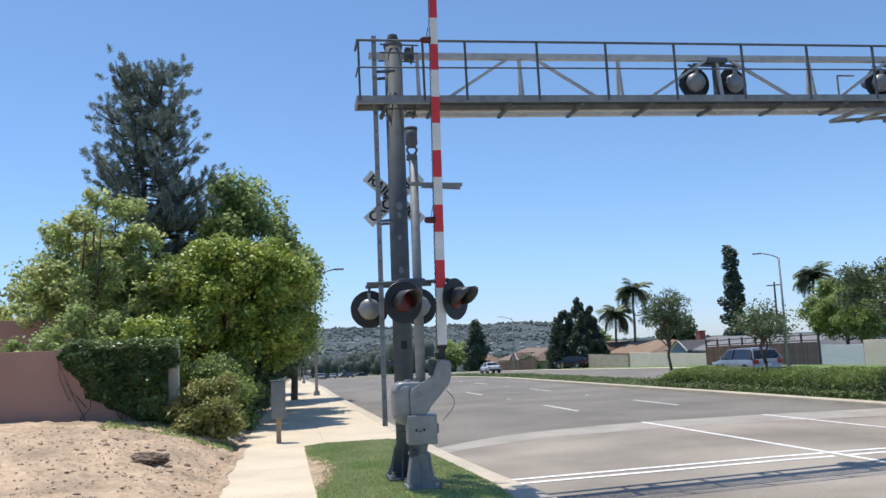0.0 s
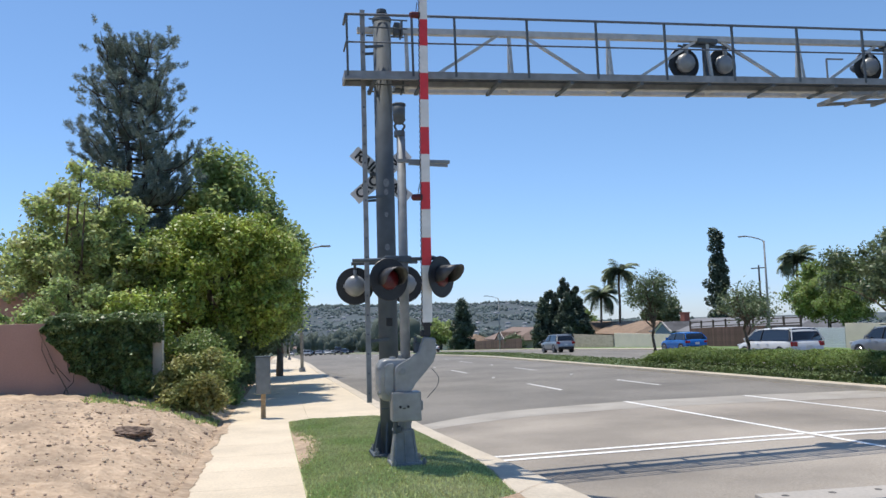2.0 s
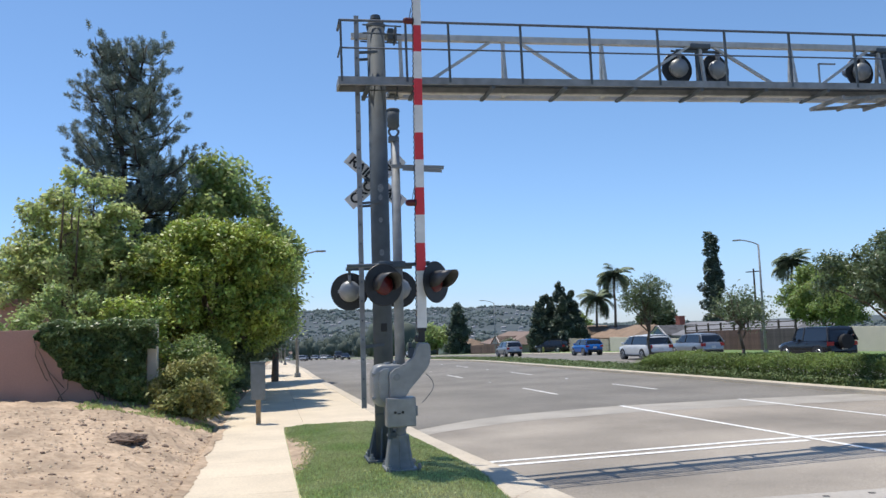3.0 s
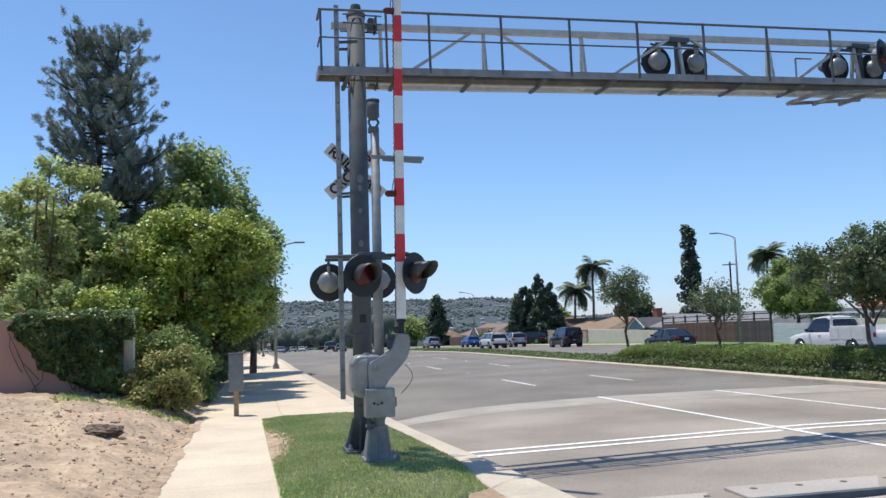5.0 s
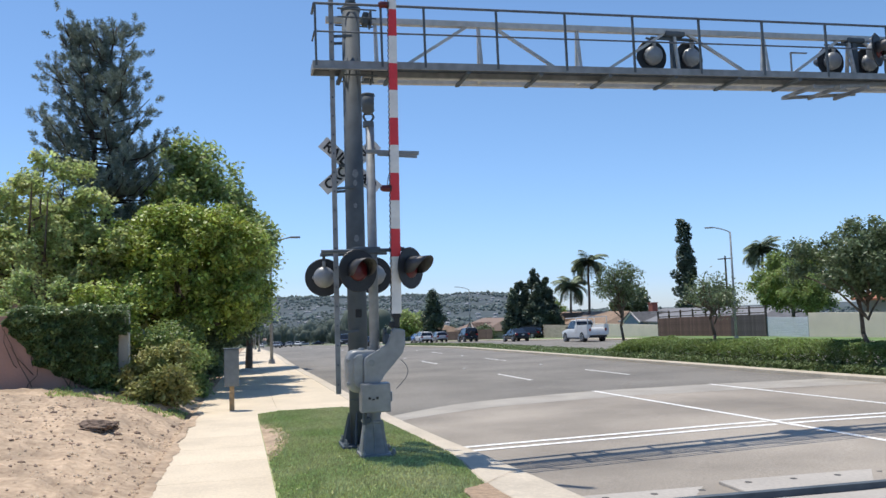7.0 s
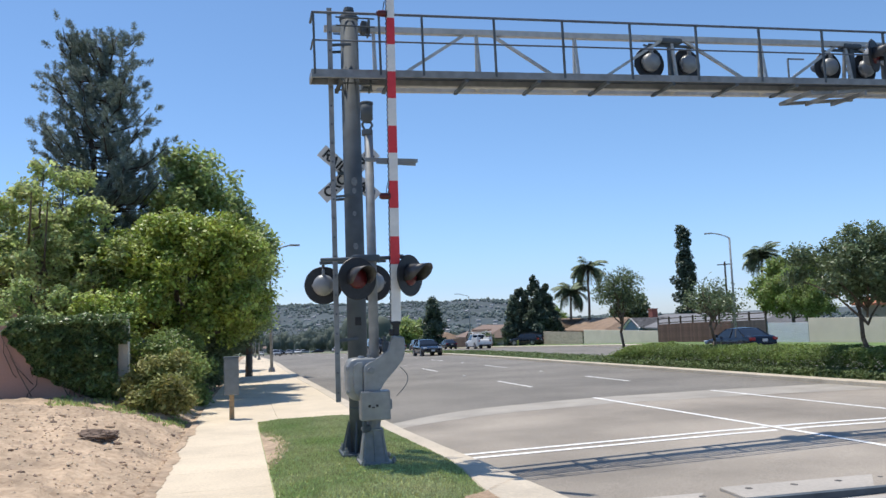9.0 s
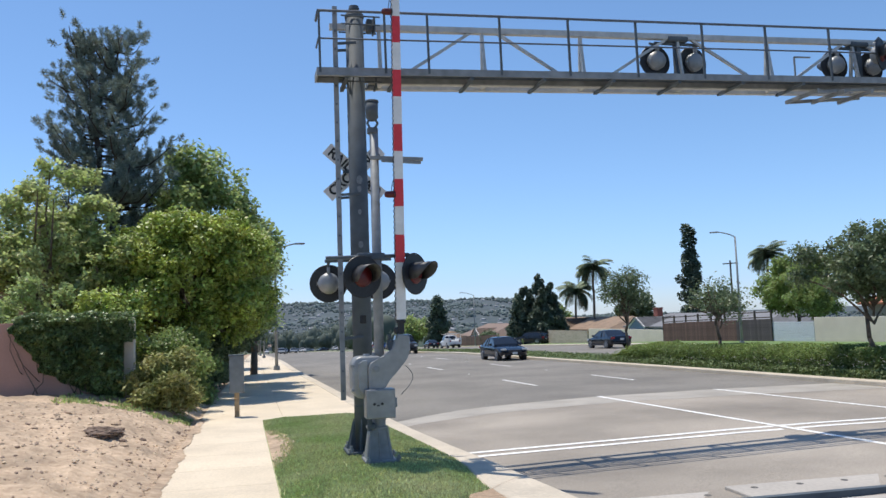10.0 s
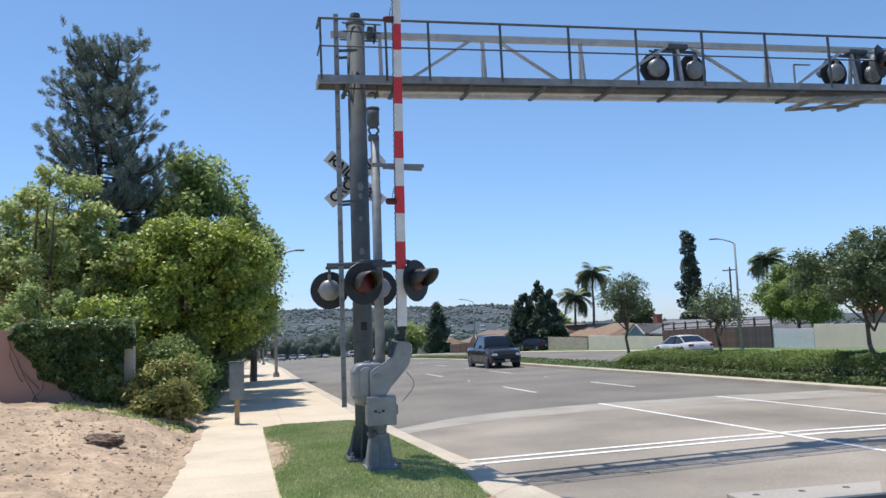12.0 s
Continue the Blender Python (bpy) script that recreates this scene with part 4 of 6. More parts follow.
bm = bmesh.new()
box(bm, (2.11, GY - 0.12, 1.93), (0.09, 0.07, 0.22), bevel=0.012)
box(bm, (2.11, GY - 0.12, 2.0), (0.135, 0.085, 0.05), bevel=0.01)
box(bm, (2.05, GY - 0.10, 1.87), (0.08, 0.08, 0.10), bevel=0.02)
part("arm_clamp", bm, BLACK, gate)
cuts = [2.03, 2.87]
while cuts[-1] < arm_z1:
    cuts.append(cuts[-1] + (0.413 if len(cuts) % 2 == 0 else 0.423))
for k in range(len(cuts) - 1):
    a, c = cuts[k], min(cuts[k + 1], arm_z1)
    if c - a < 0.02:
        continue
    bm = bmesh.new()
    vs = []
    for z in (a, c):
        w, xx = arm_w(z) / 2, arm_x(z)
        vs += [bm.verts.new((xx + sx * w, GY - 0.12 + sy * 0.035, z)) for sx, sy in ((-1, -1), (1, -1), (1, 1), (-1, 1))]
    for f in ((0, 1, 2, 3), (7, 6, 5, 4), (0, 4, 5, 1), (1, 5, 6, 2), (2, 6, 7, 3), (3, 7, 4, 0)):
        bm.faces.new([vs[i] for i in f])
    part("arm_section", bm, RED if k % 2 else WHITE, gate, "red reflective arm section" if k % 2 else "white arm section")
bm = bmesh.new()
z = 2.0
wig = []
while z < 9.0:
    wig.append((arm_x(z) - arm_w(z) / 2 - 0.012 - 0.008 * math.sin(z * 80), GY - 0.13, z))
    z += 0.0196
tube(bm, wig, 0.007, 4)
part("arm_cable", bm, WIRE, gate, "coiled black cable along the arm")
for z in (3.89, 6.70):
    lampp = new("arm_lamp")
    lampp.parent = gate
    bm = bmesh.new()
    rod(bm, (arm_x(z) - 0.17, GY - 0.12, z), (arm_x(z) - 0.07, GY - 0.12, z), 0.05, 0.05, 16)
    bmesh.ops.create_uvsphere(bm, u_segments=14, v_segments=8, radius=0.05, matrix=Matrix.Translation((arm_x(z) - 0.17, GY - 0.12, z)))
    part("lens", bm, RED_LENS, lampp, "small red arm lamp")
    bm = bmesh.new()
    rod(bm, (arm_x(z) - 0.075, GY - 0.12, z), (arm_x(z) - 0.055, GY - 0.12, z), 0.058, seg=16)
    tube(bm, [(arm_x(z) - 0.11, GY - 0.12, z + 0.05), (arm_x(z) - 0.10, GY - 0.12, z + 0.13), (arm_x(z) - 0.085, GY - 0.12, z + 0.2)], 0.006, 6)
    part("lamp_socket", bm, BLACK, lampp)
# flasher heads on the post's crossarm
bm = bmesh.new()
rod(bm, (1.05, GY + 0.08, 2.97), (2.42, GY + 0.06, 2.99), 0.028, seg=12)
box(bm, (GX, GY + 0.09, 2.98), (0.24, 0.22, 0.10), bevel=0.02)
box(bm, (1.62, GY + 0.02, 3.0), (0.22, 0.14, 0.06), bevel=0.02)
part("light_crossarm", bm, GALV_DARK, gate)
for at, turn in (((1.555, GY - 0.16, 2.67), 20), ((2.35, GY - 0.10, 2.70), 42)):
    f = flasher(gate, at, turn)
    bm = bmesh.new()
    tube(bm, [(0, 0.10, 0.24), (0, 0.12, 0.30), (0, 0.2 if at[1] < GY else 0.3, 0.31)], 0.024, 8)
    part("lamp_arm", bm, GALV_DARK, f)
# rear flashers carried by the mast
bm = bmesh.new()
rod(bm, (1.15, 12.86, 3.02), (2.25, 12.86, 3.04), 0.028, seg=12)
box(bm, (MX, 12.80, 3.03), (0.22, 0.14, 0.12), bevel=0.02)
part("light_crossarm", bm, GALV_DARK, cant)
for at, turn in (((1.22, 13.02, 2.66), 176), ((2.05, 13.02, 2.68), 184)):
    f = flasher(cant, at, turn)
    bm = bmesh.new()
    tube(bm, [(0, 0.10, 0.24), (0, 0.12, 0.32), (0, 0.16, 0.36)], 0.024, 8)
    part("lamp_arm", bm, GALV_DARK, f)


# ---- walls on the house side ----
def slab_wall(name, x0, x1, y0, y1, z0, z1, mat, label, cap=None):
    bm = bmesh.new()
    box(bm, ((x0 + x1) / 2, (y0 + y1) / 2, (z0 + z1) / 2), (abs(x1 - x0), abs(y1 - y0), z1 - z0), bevel=0.012)
    ob = tagged(part(name, bm, mat, None, label), kind="structure")
    if cap:
        bm = bmesh.new()
        box(bm, ((x0 + x1) / 2, (y0 + y1) / 2, z1 + 0.035), (abs(x1 - x0) + 0.05, abs(y1 - y0) + 0.05, 0.07), bevel=0.012)
        part("wall_cap", bm, cap, ob)
    return ob


slab_wall("wall_garden", -16, -3.14, 21.0, 21.2, -0.5, 2.25, PINK, "pink stucco garden wall half hidden by ivy")
slab_wall("wall_garden_end", -3.138, -2.90, 20.96, 21.24, -0.5, 2.31, CREAM, "cream stucco pillar ending the garden wall")
slab_wall("wall_upper", -24, -6.9, 27.0, 27.2, -0.6, 3.30, PINK, "taller pink stucco wall behind the garden wall")


# ---- plants ----
def tree(name, label, at, seed, crown_fn, n_blob, blob_r, n_leaf, leaf, mat, trunk, bark=BARK, limbs=6, flat=0.8, stretch=1.6, shell=0.25,
         category="tree", fuzz=0.26, group=""):
    """Trunk, limbs and a crown of leaf clumps. crown_fn(rng) gives clump centres relative to the base."""
    rng = np.random.default_rng(seed)
    t = thing(name, label, category, at, group=group)
    cs = np.array([crown_fn(rng) for _ in range(n_blob)])
    rs = rng.uniform(blob_r[0], blob_r[1], n_blob)
    h, r0, r1 = trunk
    bm = bmesh.new()
    limb(bm, rng, (0, 0, -0.15), (rng.normal() * 0.05 * h, rng.normal() * 0.05 * h, h), r0, r1, 4, 10, 0.03)
    part("trunk", bm, bark, t, "", True)
    pick = rng.choice(n_blob, min(limbs, n_blob), replace=False)
    for k in pick:
        bm = bmesh.new()
        limb(bm, rng, (0, 0, h * rng.uniform(0.65, 0.98)), cs[k], r1 * 0.75, 0.02, 4, 6, 0.06)
        part("limb", bm, bark, t, "", True)
    pts, d = blob_points(rng, cs, rs, n_leaf, flat, shell)
    pts = pts + rng.normal(size=pts.shape) * (fuzz * float(np.mean(blob_r)))
    leaf_mesh("crown", pts, leaf, mat, t, rng, stretch, kind="stuff", dirs=d * 0.5)
    return t


def egg(cx, cy, cz, rx, ry, rz, inner=0.45, low=-1.0, square=1.0):
    """Clump centres in the outer part of an egg-shaped crown."""
    def fn(rng):
        while True:
            d = rng.normal(size=3)
            d /= np.linalg.norm(d)
            if d[2] < low:
                continue
            r = inner + (1 - inner) * rng.random() ** 0.6
            d = np.sign(d) * np.abs(d) ** square
            return (cx + d[0] * rx * r, cy + d[1] * ry * r, cz + d[2] * rz * r)
    return fn


gw = lambda y: walk_z(y) - 0.03
# the round bright tree overhanging the sidewalk
tree("round_tree", "dense round bright green shade tree", (-2.0, 28.0, gw(28)), 11, egg(0.05, 0.0, 4.05, 2.55, 2.6, 2.15, 0.55, square=0.72), 240, (0.26, 0.6), 85000, 0.085,
     LEAF_BRIGHT, (3.0, 0.22, 0.14), limbs=9, fuzz=0.14)
tree("round_tree", "dense green shade tree hanging over the sidewalk", (-1.75, 33.5, gw(33)), 12, egg(0.6, 0, 4.1, 2.1, 2.6, 2.3, 0.5, square=0.75), 110, (0.35, 0.8), 36000, 0.095,
     LEAF_MID, (2.6, 0.2, 0.13), limbs=7)
tree("garden_tree", "leafy mid green garden tree behind the wall", (-6.6, 27.2, gw(27)), 13, egg(0.2, 0, 4.9, 2.25, 2.0, 3.1, 0.25), 130, (0.16, 0.46), 22000, 0.092,
     LEAF_PALE, (3.0, 0.14, 0.08), limbs=10)
tree("garden_tree", "leafy mid green garden tree behind the wall", (-4.5, 26.8, gw(27)), 14, egg(0, 0, 3.7, 1.6, 1.5, 2.2, 0.25), 70, (0.16, 0.42), 11000, 0.092,
     LEAF_PALE, (2.6, 0.12, 0.07), limbs=7)
tree("garden_tree", "leafy green tree behind the garden wall", (-10.6, 28.5, gw(28)), 15, egg(0, 0, 3.3, 2.6, 2.0, 1.5, 0.3), 70, (0.2, 0.5), 10000, 0.11,
     LEAF_PALE, (2.6, 0.14, 0.08), limbs=7)
tree("garden_tree", "tall green tree among the sidewalk trees", (-2.5, 42.5, gw(42)), 16, egg(0, 0, 8.8, 2.2, 2.3, 3.2, 0.3), 80, (0.4, 0.9), 14000, 0.16,
     LEAF_MID, (6.0, 0.22, 0.1), limbs=9)
tree("garden_tree", "green tree standing behind the round tree", (0.0, 43.5, gw(43)), 17, egg(0, 0, 6.9, 1.5, 1.8, 2.4, 0.3), 60, (0.3, 0.8), 9000, 0.15,
     LEAF_MID, (5.0, 0.2, 0.1), limbs=8)
tree("garden_tree", "deep green tree behind the pine", (-9.0, 38.0, gw(38)), 18, egg(0, 0, 5.0, 3.0, 2.5, 2.8, 0.4), 60, (0.6, 1.0), 14000, 0.15, LEAF_MID,
     (4.0, 0.2, 0.1), limbs=6)
tree("street_tree", "dark green street tree along the sidewalk", (-1.6, 40.0, gw(40)), 19, egg(0.3, 0, 3.6, 1.9, 2.3, 2.2, 0.4), 60, (0.5, 0.8), 16000, 0.14, LEAF_DEEP,
     (2.6, 0.18, 0.1), limbs=6, group="street trees")
tree("street_tree", "dark green street tree along the sidewalk", (-1.8, 52.0, gw(52)), 20, egg(0, 0, 3.6, 1.7, 2.5, 2.1, 0.4), 50, (0.5, 0.8), 12000, 0.17, LEAF_DEEP,
     (2.6, 0.18, 0.1), limbs=6, group="street trees")
tree("jacaranda_tree", "small purple flowering jacaranda by the sidewalk", (-2.6, 74.0, gw(74)), 21, egg(0, 0, 3.6, 2.0, 2.0, 1.5, 0.3), 40, (0.4, 0.8), 9000, 0.16,
     LEAF_PURPLE, (2.6, 0.15, 0.08), limbs=6)
tree("street_tree", "dark green street tree along the sidewalk", (-3.2, 92.0, gw(92)), 22, egg(0, 0, 4.2, 2.6, 3, 2.4, 0.4), 50, (0.6, 1.0), 9000, 0.24, LEAF_DEEP,
     (2.8, 0.2, 0.1), limbs=6, group="street trees")


tree("garden_tree", "deep green tree filling the gap under the pine", (-5.0, 45.0, gw(45)), 24, egg(0, 0, 6.3, 2.2, 2.2, 3.0, 0.3), 70, (0.3, 0.7), 15000, 0.15, LEAF_MID,
     (4.5, 0.2, 0.1), limbs=6)


def pine(at, height, seed):
    """An open pine with two leaders, upswept whorled branches and bottle-brush tufts."""
    rng = np.random.default_rng(seed)
    t = thing("pine_tree", "tall blue-green pine with open whorled branches", "pine tree", at)
    fork = 0.46 * height
    leaders = (np.array((-1.35, 0.2, height - 1.3)), np.array((0.75, -0.1, height - 0.9)))
    base = np.array((0.25, 0.0, fork))
    bm = bmesh.new()
    limb(bm, rng, (0, 0, -0.2), base, 0.36, 0.24, 5, 10, 0.008)
    for tip in leaders:
        limb(bm, rng, base, tip, 0.19, 0.04, 6, 8, 0.02)
    part("trunk", bm, BARK_DARK, t, "", True)
    tufts, outs = [], []
    z = 3.6
    bm = bmesh.new()
    while z < height - 1.0:
        u = z / height
        for lead in ((None,) if z < fork else leaders):
            if lead is None:
                root = np.array((0.25 * u, 0, z))
                reach, count = float(np.interp(u, (0.2, 0.35, 0.46), (3.3, 4.0, 4.2))), int(rng.integers(6, 9))
            else:
                v = (z - fork) / (height - 0.8 - fork)
                root = base * (1 - v) + lead * v
                reach, count = float(np.interp(u, (0.46, 0.62, 0.75, 0.88, 1.0), (3.7, 3.3, 2.4, 1.6, 0.9))), int(rng.integers(4, 7))
            for _ in range(count):
                a = rng.uniform(0, 2 * math.pi)
                L = reach * rng.uniform(0.4, 1.05)
                lift = rng.uniform(0.1, 0.5) * L * (0.3 + 0.9 * u)
                mid = root + np.array((0.6 * L * math.cos(a), 0.6 * L * math.sin(a), 0.15 * lift))
                end = root + np.array((L * math.cos(a), L * math.sin(a), lift + 0.25))
                limb(bm, rng, root, mid, 0.065 * (1.3 - u), 0.035, 2, 5, 0.03)
                limb(bm, rng, mid, end, 0.035, 0.014, 2, 5, 0.05)
                for q in np.linspace(0.3, 1.0, max(3, int(L * 2.6))):
                    p = (root * (1 - q / 0.6) + mid * q / 0.6) if q < 0.6 else (mid * (1 - (q - 0.6) / 0.4) + end * (q - 0.6) / 0.4)
                    for _k in range(2):
                        side = rng.normal(size=3) * np.array((0.30, 0.30, 0.16)) * (0.35 + 0.7 * q)
                        tufts.append(p + side + np.array((0, 0, 0.14)))
                        outs.append(side * 0.9 + np.array((0.25 * math.cos(a), 0.25 * math.sin(a), 0.5)))
        z += rng.uniform(0.5, 0.85)
    part("branchwork", bm, BARK_DARK, t, "", True, kind="stuff")
    k = rng.integers(0, len(tufts), 170000)
    o = np.array(outs)[k]
    o /= np.linalg.norm(o, axis=1)[:, None]
    along = rng.random((len(k), 1))
    d = o * 0.9 + rng.normal(size=(len(k), 3)) * 0.55
    d /= np.linalg.norm(d, axis=1)[:, None]
    pts = np.array(tufts)[k] + o * (along * 0.42 - 0.14) + d * 0.14
    leaf_mesh("needles", pts, 0.028, NEEDLE, t, rng, 7.5, dirs=d * 2.2, kind="stuff", blades=True)
    return t


pine((-7.1, 42.0, gw(42)), 18.6, 31)


def shrub(name, label, at, seed, r, n, leaf, mat, blobs=26, stretch=1.7, category="shrub", upward=0.0):
    rng = np.random.default_rng(seed)
    t = thing(name, label, category, at)
    fn = egg(0, 0, r[2] * 0.55, r[0], r[1], r[2] * 0.62, 0.3)
    cs = np.array([fn(rng) for _ in range(blobs)])
    rs = rng.uniform(0.22, 0.38, blobs) * min(r) * 1.2
    bm = bmesh.new()
    for k in range(8):
        limb(bm, rng, (rng.normal() * 0.1, rng.normal() * 0.1, -0.05), cs[k], 0.025, 0.008, 3, 5, 0.06)
    part("stems", bm, BARK, t, "", kind="stuff")
    pts, d = blob_points(rng, cs, rs, n, 0.9, 0.25)
    pts = pts + rng.normal(size=pts.shape) * (0.28 * float(np.mean(rs)))
    leaf_mesh("foliage", pts, leaf, mat, t, rng, stretch, dirs=d * 0.6, upward=upward, kind="stuff")
    return t


shrub("shrub", "yellow-tipped bushy shrub at the foot of the wall", (-2.12, 20.3, bank_z(-2.12, 20.3) - 0.10), 41, (0.74, 0.75, 1.3), 15000, 0.05, LEAF_YELLOW, 34, 2.6, upward=0.5)
shrub("shrub", "green leafy shrub behind the yellow-tipped one", (-2.3, 22.6, gw(22.6)), 42, (1.0, 1.0, 1.8), 12000, 0.06, LEAF_GREEN, 34)
shrub("shrub", "dark green shrub beside the sidewalk", (-1.95, 25.4, gw(25.4)), 43, (0.85, 1.3, 1.9), 10000, 0.07, LEAF_GREEN, 30)
shrub("shrub", "dark green shrub beside the sidewalk", (-1.75, 29.0, gw(29)), 44, (0.8, 1.6, 2.0), 10000, 0.075, LEAF_DEEP, 30)
shrub("shrub", "dark green shrub beside the sidewalk", (-1.65, 34.0, gw(34)), 45, (0.75, 2.2, 2.0), 9000, 0.085, LEAF_DEEP, 30)
shrub("shrub", "dark green shrub beside the sidewalk", (-1.7, 41.0, gw(41)), 46, (0.75, 3.5, 2.1), 9000, 0.1, LEAF_DEEP, 34)
shrub("shrub", "light green leafy shrub above the garden wall", (-5.9, 22.5, gw(22) + 0.3), 47, (2.2, 0.9, 2.9), 13000, 0.07, LEAF_MID, 40)
shrub("shrub", "light green leafy shrub above the garden wall", (-3.6, 22.3, gw(22) + 0.3), 48, (1.1, 0.8, 2.9), 8000, 0.07, LEAF_BRIGHT, 30)

# ivy spilling over the wall
rng = np.random.default_rng(51)
ivy = thing("ivy", "dark green ivy spilling over the garden wall", "climbing plant", (-4.2, 20.9, 0.5))
ip, idr = [], []
while len(ip) < 30000:
    x, z = rng.uniform(-5.9, -2.85), rng.uniform(0.3, 2.62)
    edge = -5.62 + 0.35 * noise.noise((z * 1.6, 1.0, 0)) + 0.25 * noise.noise((z * 5.0, 3.0, 0)) + 1.25 * max(0.0, 1.75 - z) ** 1.2
    top = 2.44 + 0.10 * noise.noise((x * 2.2, 0, 0)) + 0.10 * noise.noise((x * 7, 4.0, 0))
    if x < edge or z > top:
        continue
    if x > -3.12 and (z < 1.75 + 0.3 * noise.noise((x * 4, z * 3, 5)) or rng.random() > 0.4):
        continue
    inside = min(1.0, (x - edge) / 0.5, (top - z) / 0.25 + 0.35)
    th = (0.16 + 0.55 * (0.5 + 0.5 * noise.noise((x * 1.6, z * 1.6, 1))) + 0.16 * noise.noise((x * 5, z * 5, 2))) * max(0.25, inside)
    depth = max(0.02, th) * rng.random() ** 0.4
    ip.append((x + 4.2, 20.98 - depth - 20.9 if z < 2.28 else rng.uniform(20.98 - th, 21.32) - 20.9, z - 0.5))
    idr.append((rng.normal() * 0.3, -0.8, 0.5))
leaf_mesh("foliage", np.array(ip), 0.062, LEAF_IVY, ivy, rng, 1.3, dirs=np.array(idr), kind="stuff")
bm = bmesh.new()
for k in range(14):
    x = rng.uniform(-5.4, -3.3)
    limb(bm, rng, (x + 4.2, 0.06, -0.2), (x + 4.2 + rng.normal() * 0.5, 0.05, rng.uniform(0.8, 1.8)), 0.016, 0.006, 4, 5, 0.05)
part("vine", bm, BARK, ivy, "", kind="stuff")

# weeds along the foot of the bank
rng = np.random.default_rng(52)
wp = []
for _ in range(1700):
    x, yv = rng.uniform(-4.4, -1.45), rng.uniform(18.3, 20.6)
    if noise.noise((x * 1.7, yv * 1.7, 3)) > -0.05:
        wp.append((x, yv, bank_z(x, yv) + 0.03))
leaf_mesh("weeds", np.array(wp), 0.035, LEAF_MID, None, rng, 3.0, dirs=np.tile((0, 0, 0.8), (len(wp), 1)), label="thin weeds along the wall foot", kind="stuff", blades=True)

# grey meter box on a wooden post
mb = thing("meter_box", "grey metal box on a wooden post by the sidewalk", "utility box", (-0.42, 20.5, walk_z(20.5)))
bm = bmesh.new()
box(bm, (0, 0.02, 0.28), (0.12, 0.12, 0.72), bevel=0.01)
part("post", bm, POST_WOOD, mb, "weathered wooden post")
bm = bmesh.new()
box(bm, (0.0, 0, 1.06), (0.36, 0.24, 0.92), bevel=0.015)
part("cabinet", bm, METER_GREY, mb, "dull grey steel cabinet")
bm = bmesh.new()
box(bm, (0.0, -0.125, 1.06), (0.31, 0.014, 0.84), bevel=0.005)
part("door", bm, METER_GREY, mb)
bm = bmesh.new()
box(bm, (0.0, 0.0, 1.53), (0.40, 0.28, 0.03), bevel=0.01)
part("lid", bm, GALV_DARK, mb)


# ---- street lamps ----
def street_lamp(at, height, arm, turn, label):
    t = thing("street_lamp", label, "street lamp", at, "street lamps", turn)
    bm = bmesh.new()
    rod(bm, (0, 0, 0), (0, 0, height), 0.10, 0.06, 12)
    part("pole", bm, GALV, t, "", True)
    bm = bmesh.new()
    rod(bm, (0, 0, 0), (0, 0, 0.25), 0.2, 0.17, 12)
    part("base", bm, GALV, t)
    bm = bmesh.new()
    tube(bm, [(0, 0, height - 0.25), (arm * 0.06, 0, height + 0.02), (arm * 0.3, 0, height + 0.17), (arm * 0.65, 0, height + 0.32), (arm, 0, height + 0.42)], 0.042, 8)
    part("arm", bm, GALV, t)
    bm = bmesh.new()
    box(bm, (arm + 0.28, 0, height + 0.42), (0.62, 0.24, 0.11), bevel=0.045)
    part("lamp_head", bm, GALV_LIGHT, t)
    return t


street_lamp((1.33, 48.0, walk_z(48)), 7.1, 1.2, 0, "grey steel street lamp over the sidewalk")
street_lamp((35.0, 51.4, far_z(51)), 8.0, 1.2, 140, "grey steel street lamp before the garden walls")
for yy in (95.0, 140.0, 185.0):
    street_lamp((1.2, yy, walk_z(yy)), 7.6, 1.3, 0, "distant grey street lamp over the sidewalk")
street_lamp((33.5, 118.0, far_z(118)), 8.0, 1.7, 180, "distant grey street lamp on the far side")

# ---- planted median ----
rng = np.random.default_rng(61)
hp, hd = [], []
while len(hp) < 110000:
    yv = rng.uniform(12.5, 37.0)
    s = rng.random()
    th = 0.80 + 0.13 * noise.noise((yv * 0.9, 0.3, 0)) + 0.06 * noise.noise((yv * 3.1, 2.3, 0))
    if yv > 34.2:
        th *= max(0.15, 1 - ((yv - 34.2) / 2.9) ** 2)
    a = math.pi * s
    cx, w = 18.45, 1.02
    x = cx - w * math.cos(a) * (1 if abs(math.cos(a)) < 0.95 else 0.97)
    z = th * min(1.0, 1.25 * math.sin(a)) if 0.1 < s < 0.9 else th * rng.random()
    bumpy = 0.10 * noise.noise((x * 2.4, yv * 2.4, 4))
    k = rng.uniform(0.8, 1.04)
    hp.append((cx + (x - cx) * k + bumpy, yv, crown(yv) + 0.16 + z * k + bumpy * 0.7))
    hd.append((-math.cos(a) * 0.5, 0, 0.6))
leaf_mesh("hedge", np.array(hp), 0.046, HEDGE, None, rng, 1.5, dirs=np.array(hd), label="clipped green hedge along the median", kind="stuff")
cp = []
while len(cp) < 40000:
    yv = 10 + 80 * rng.random() ** 1.7
    x = rng.uniform(16.95, 17.8) if yv < 36 else rng.uniform(16.95, 19.4)
    hgt = 0.22 + 0.45 * max(0.0, x - 17.25) if yv < 36 else 0.2
    cp.append((x, yv, crown(yv) + 0.12 + hgt * rng.random() + 0.07 * noise.noise((x * 2, yv * 0.8, 0))))
leaf_mesh("ground_cover", np.array(cp), 0.055, COVER, None, rng, 1.8, dirs=np.tile((0, 0, 0.5), (len(cp), 1)), label="low dark ground cover along the median kerb", kind="stuff")


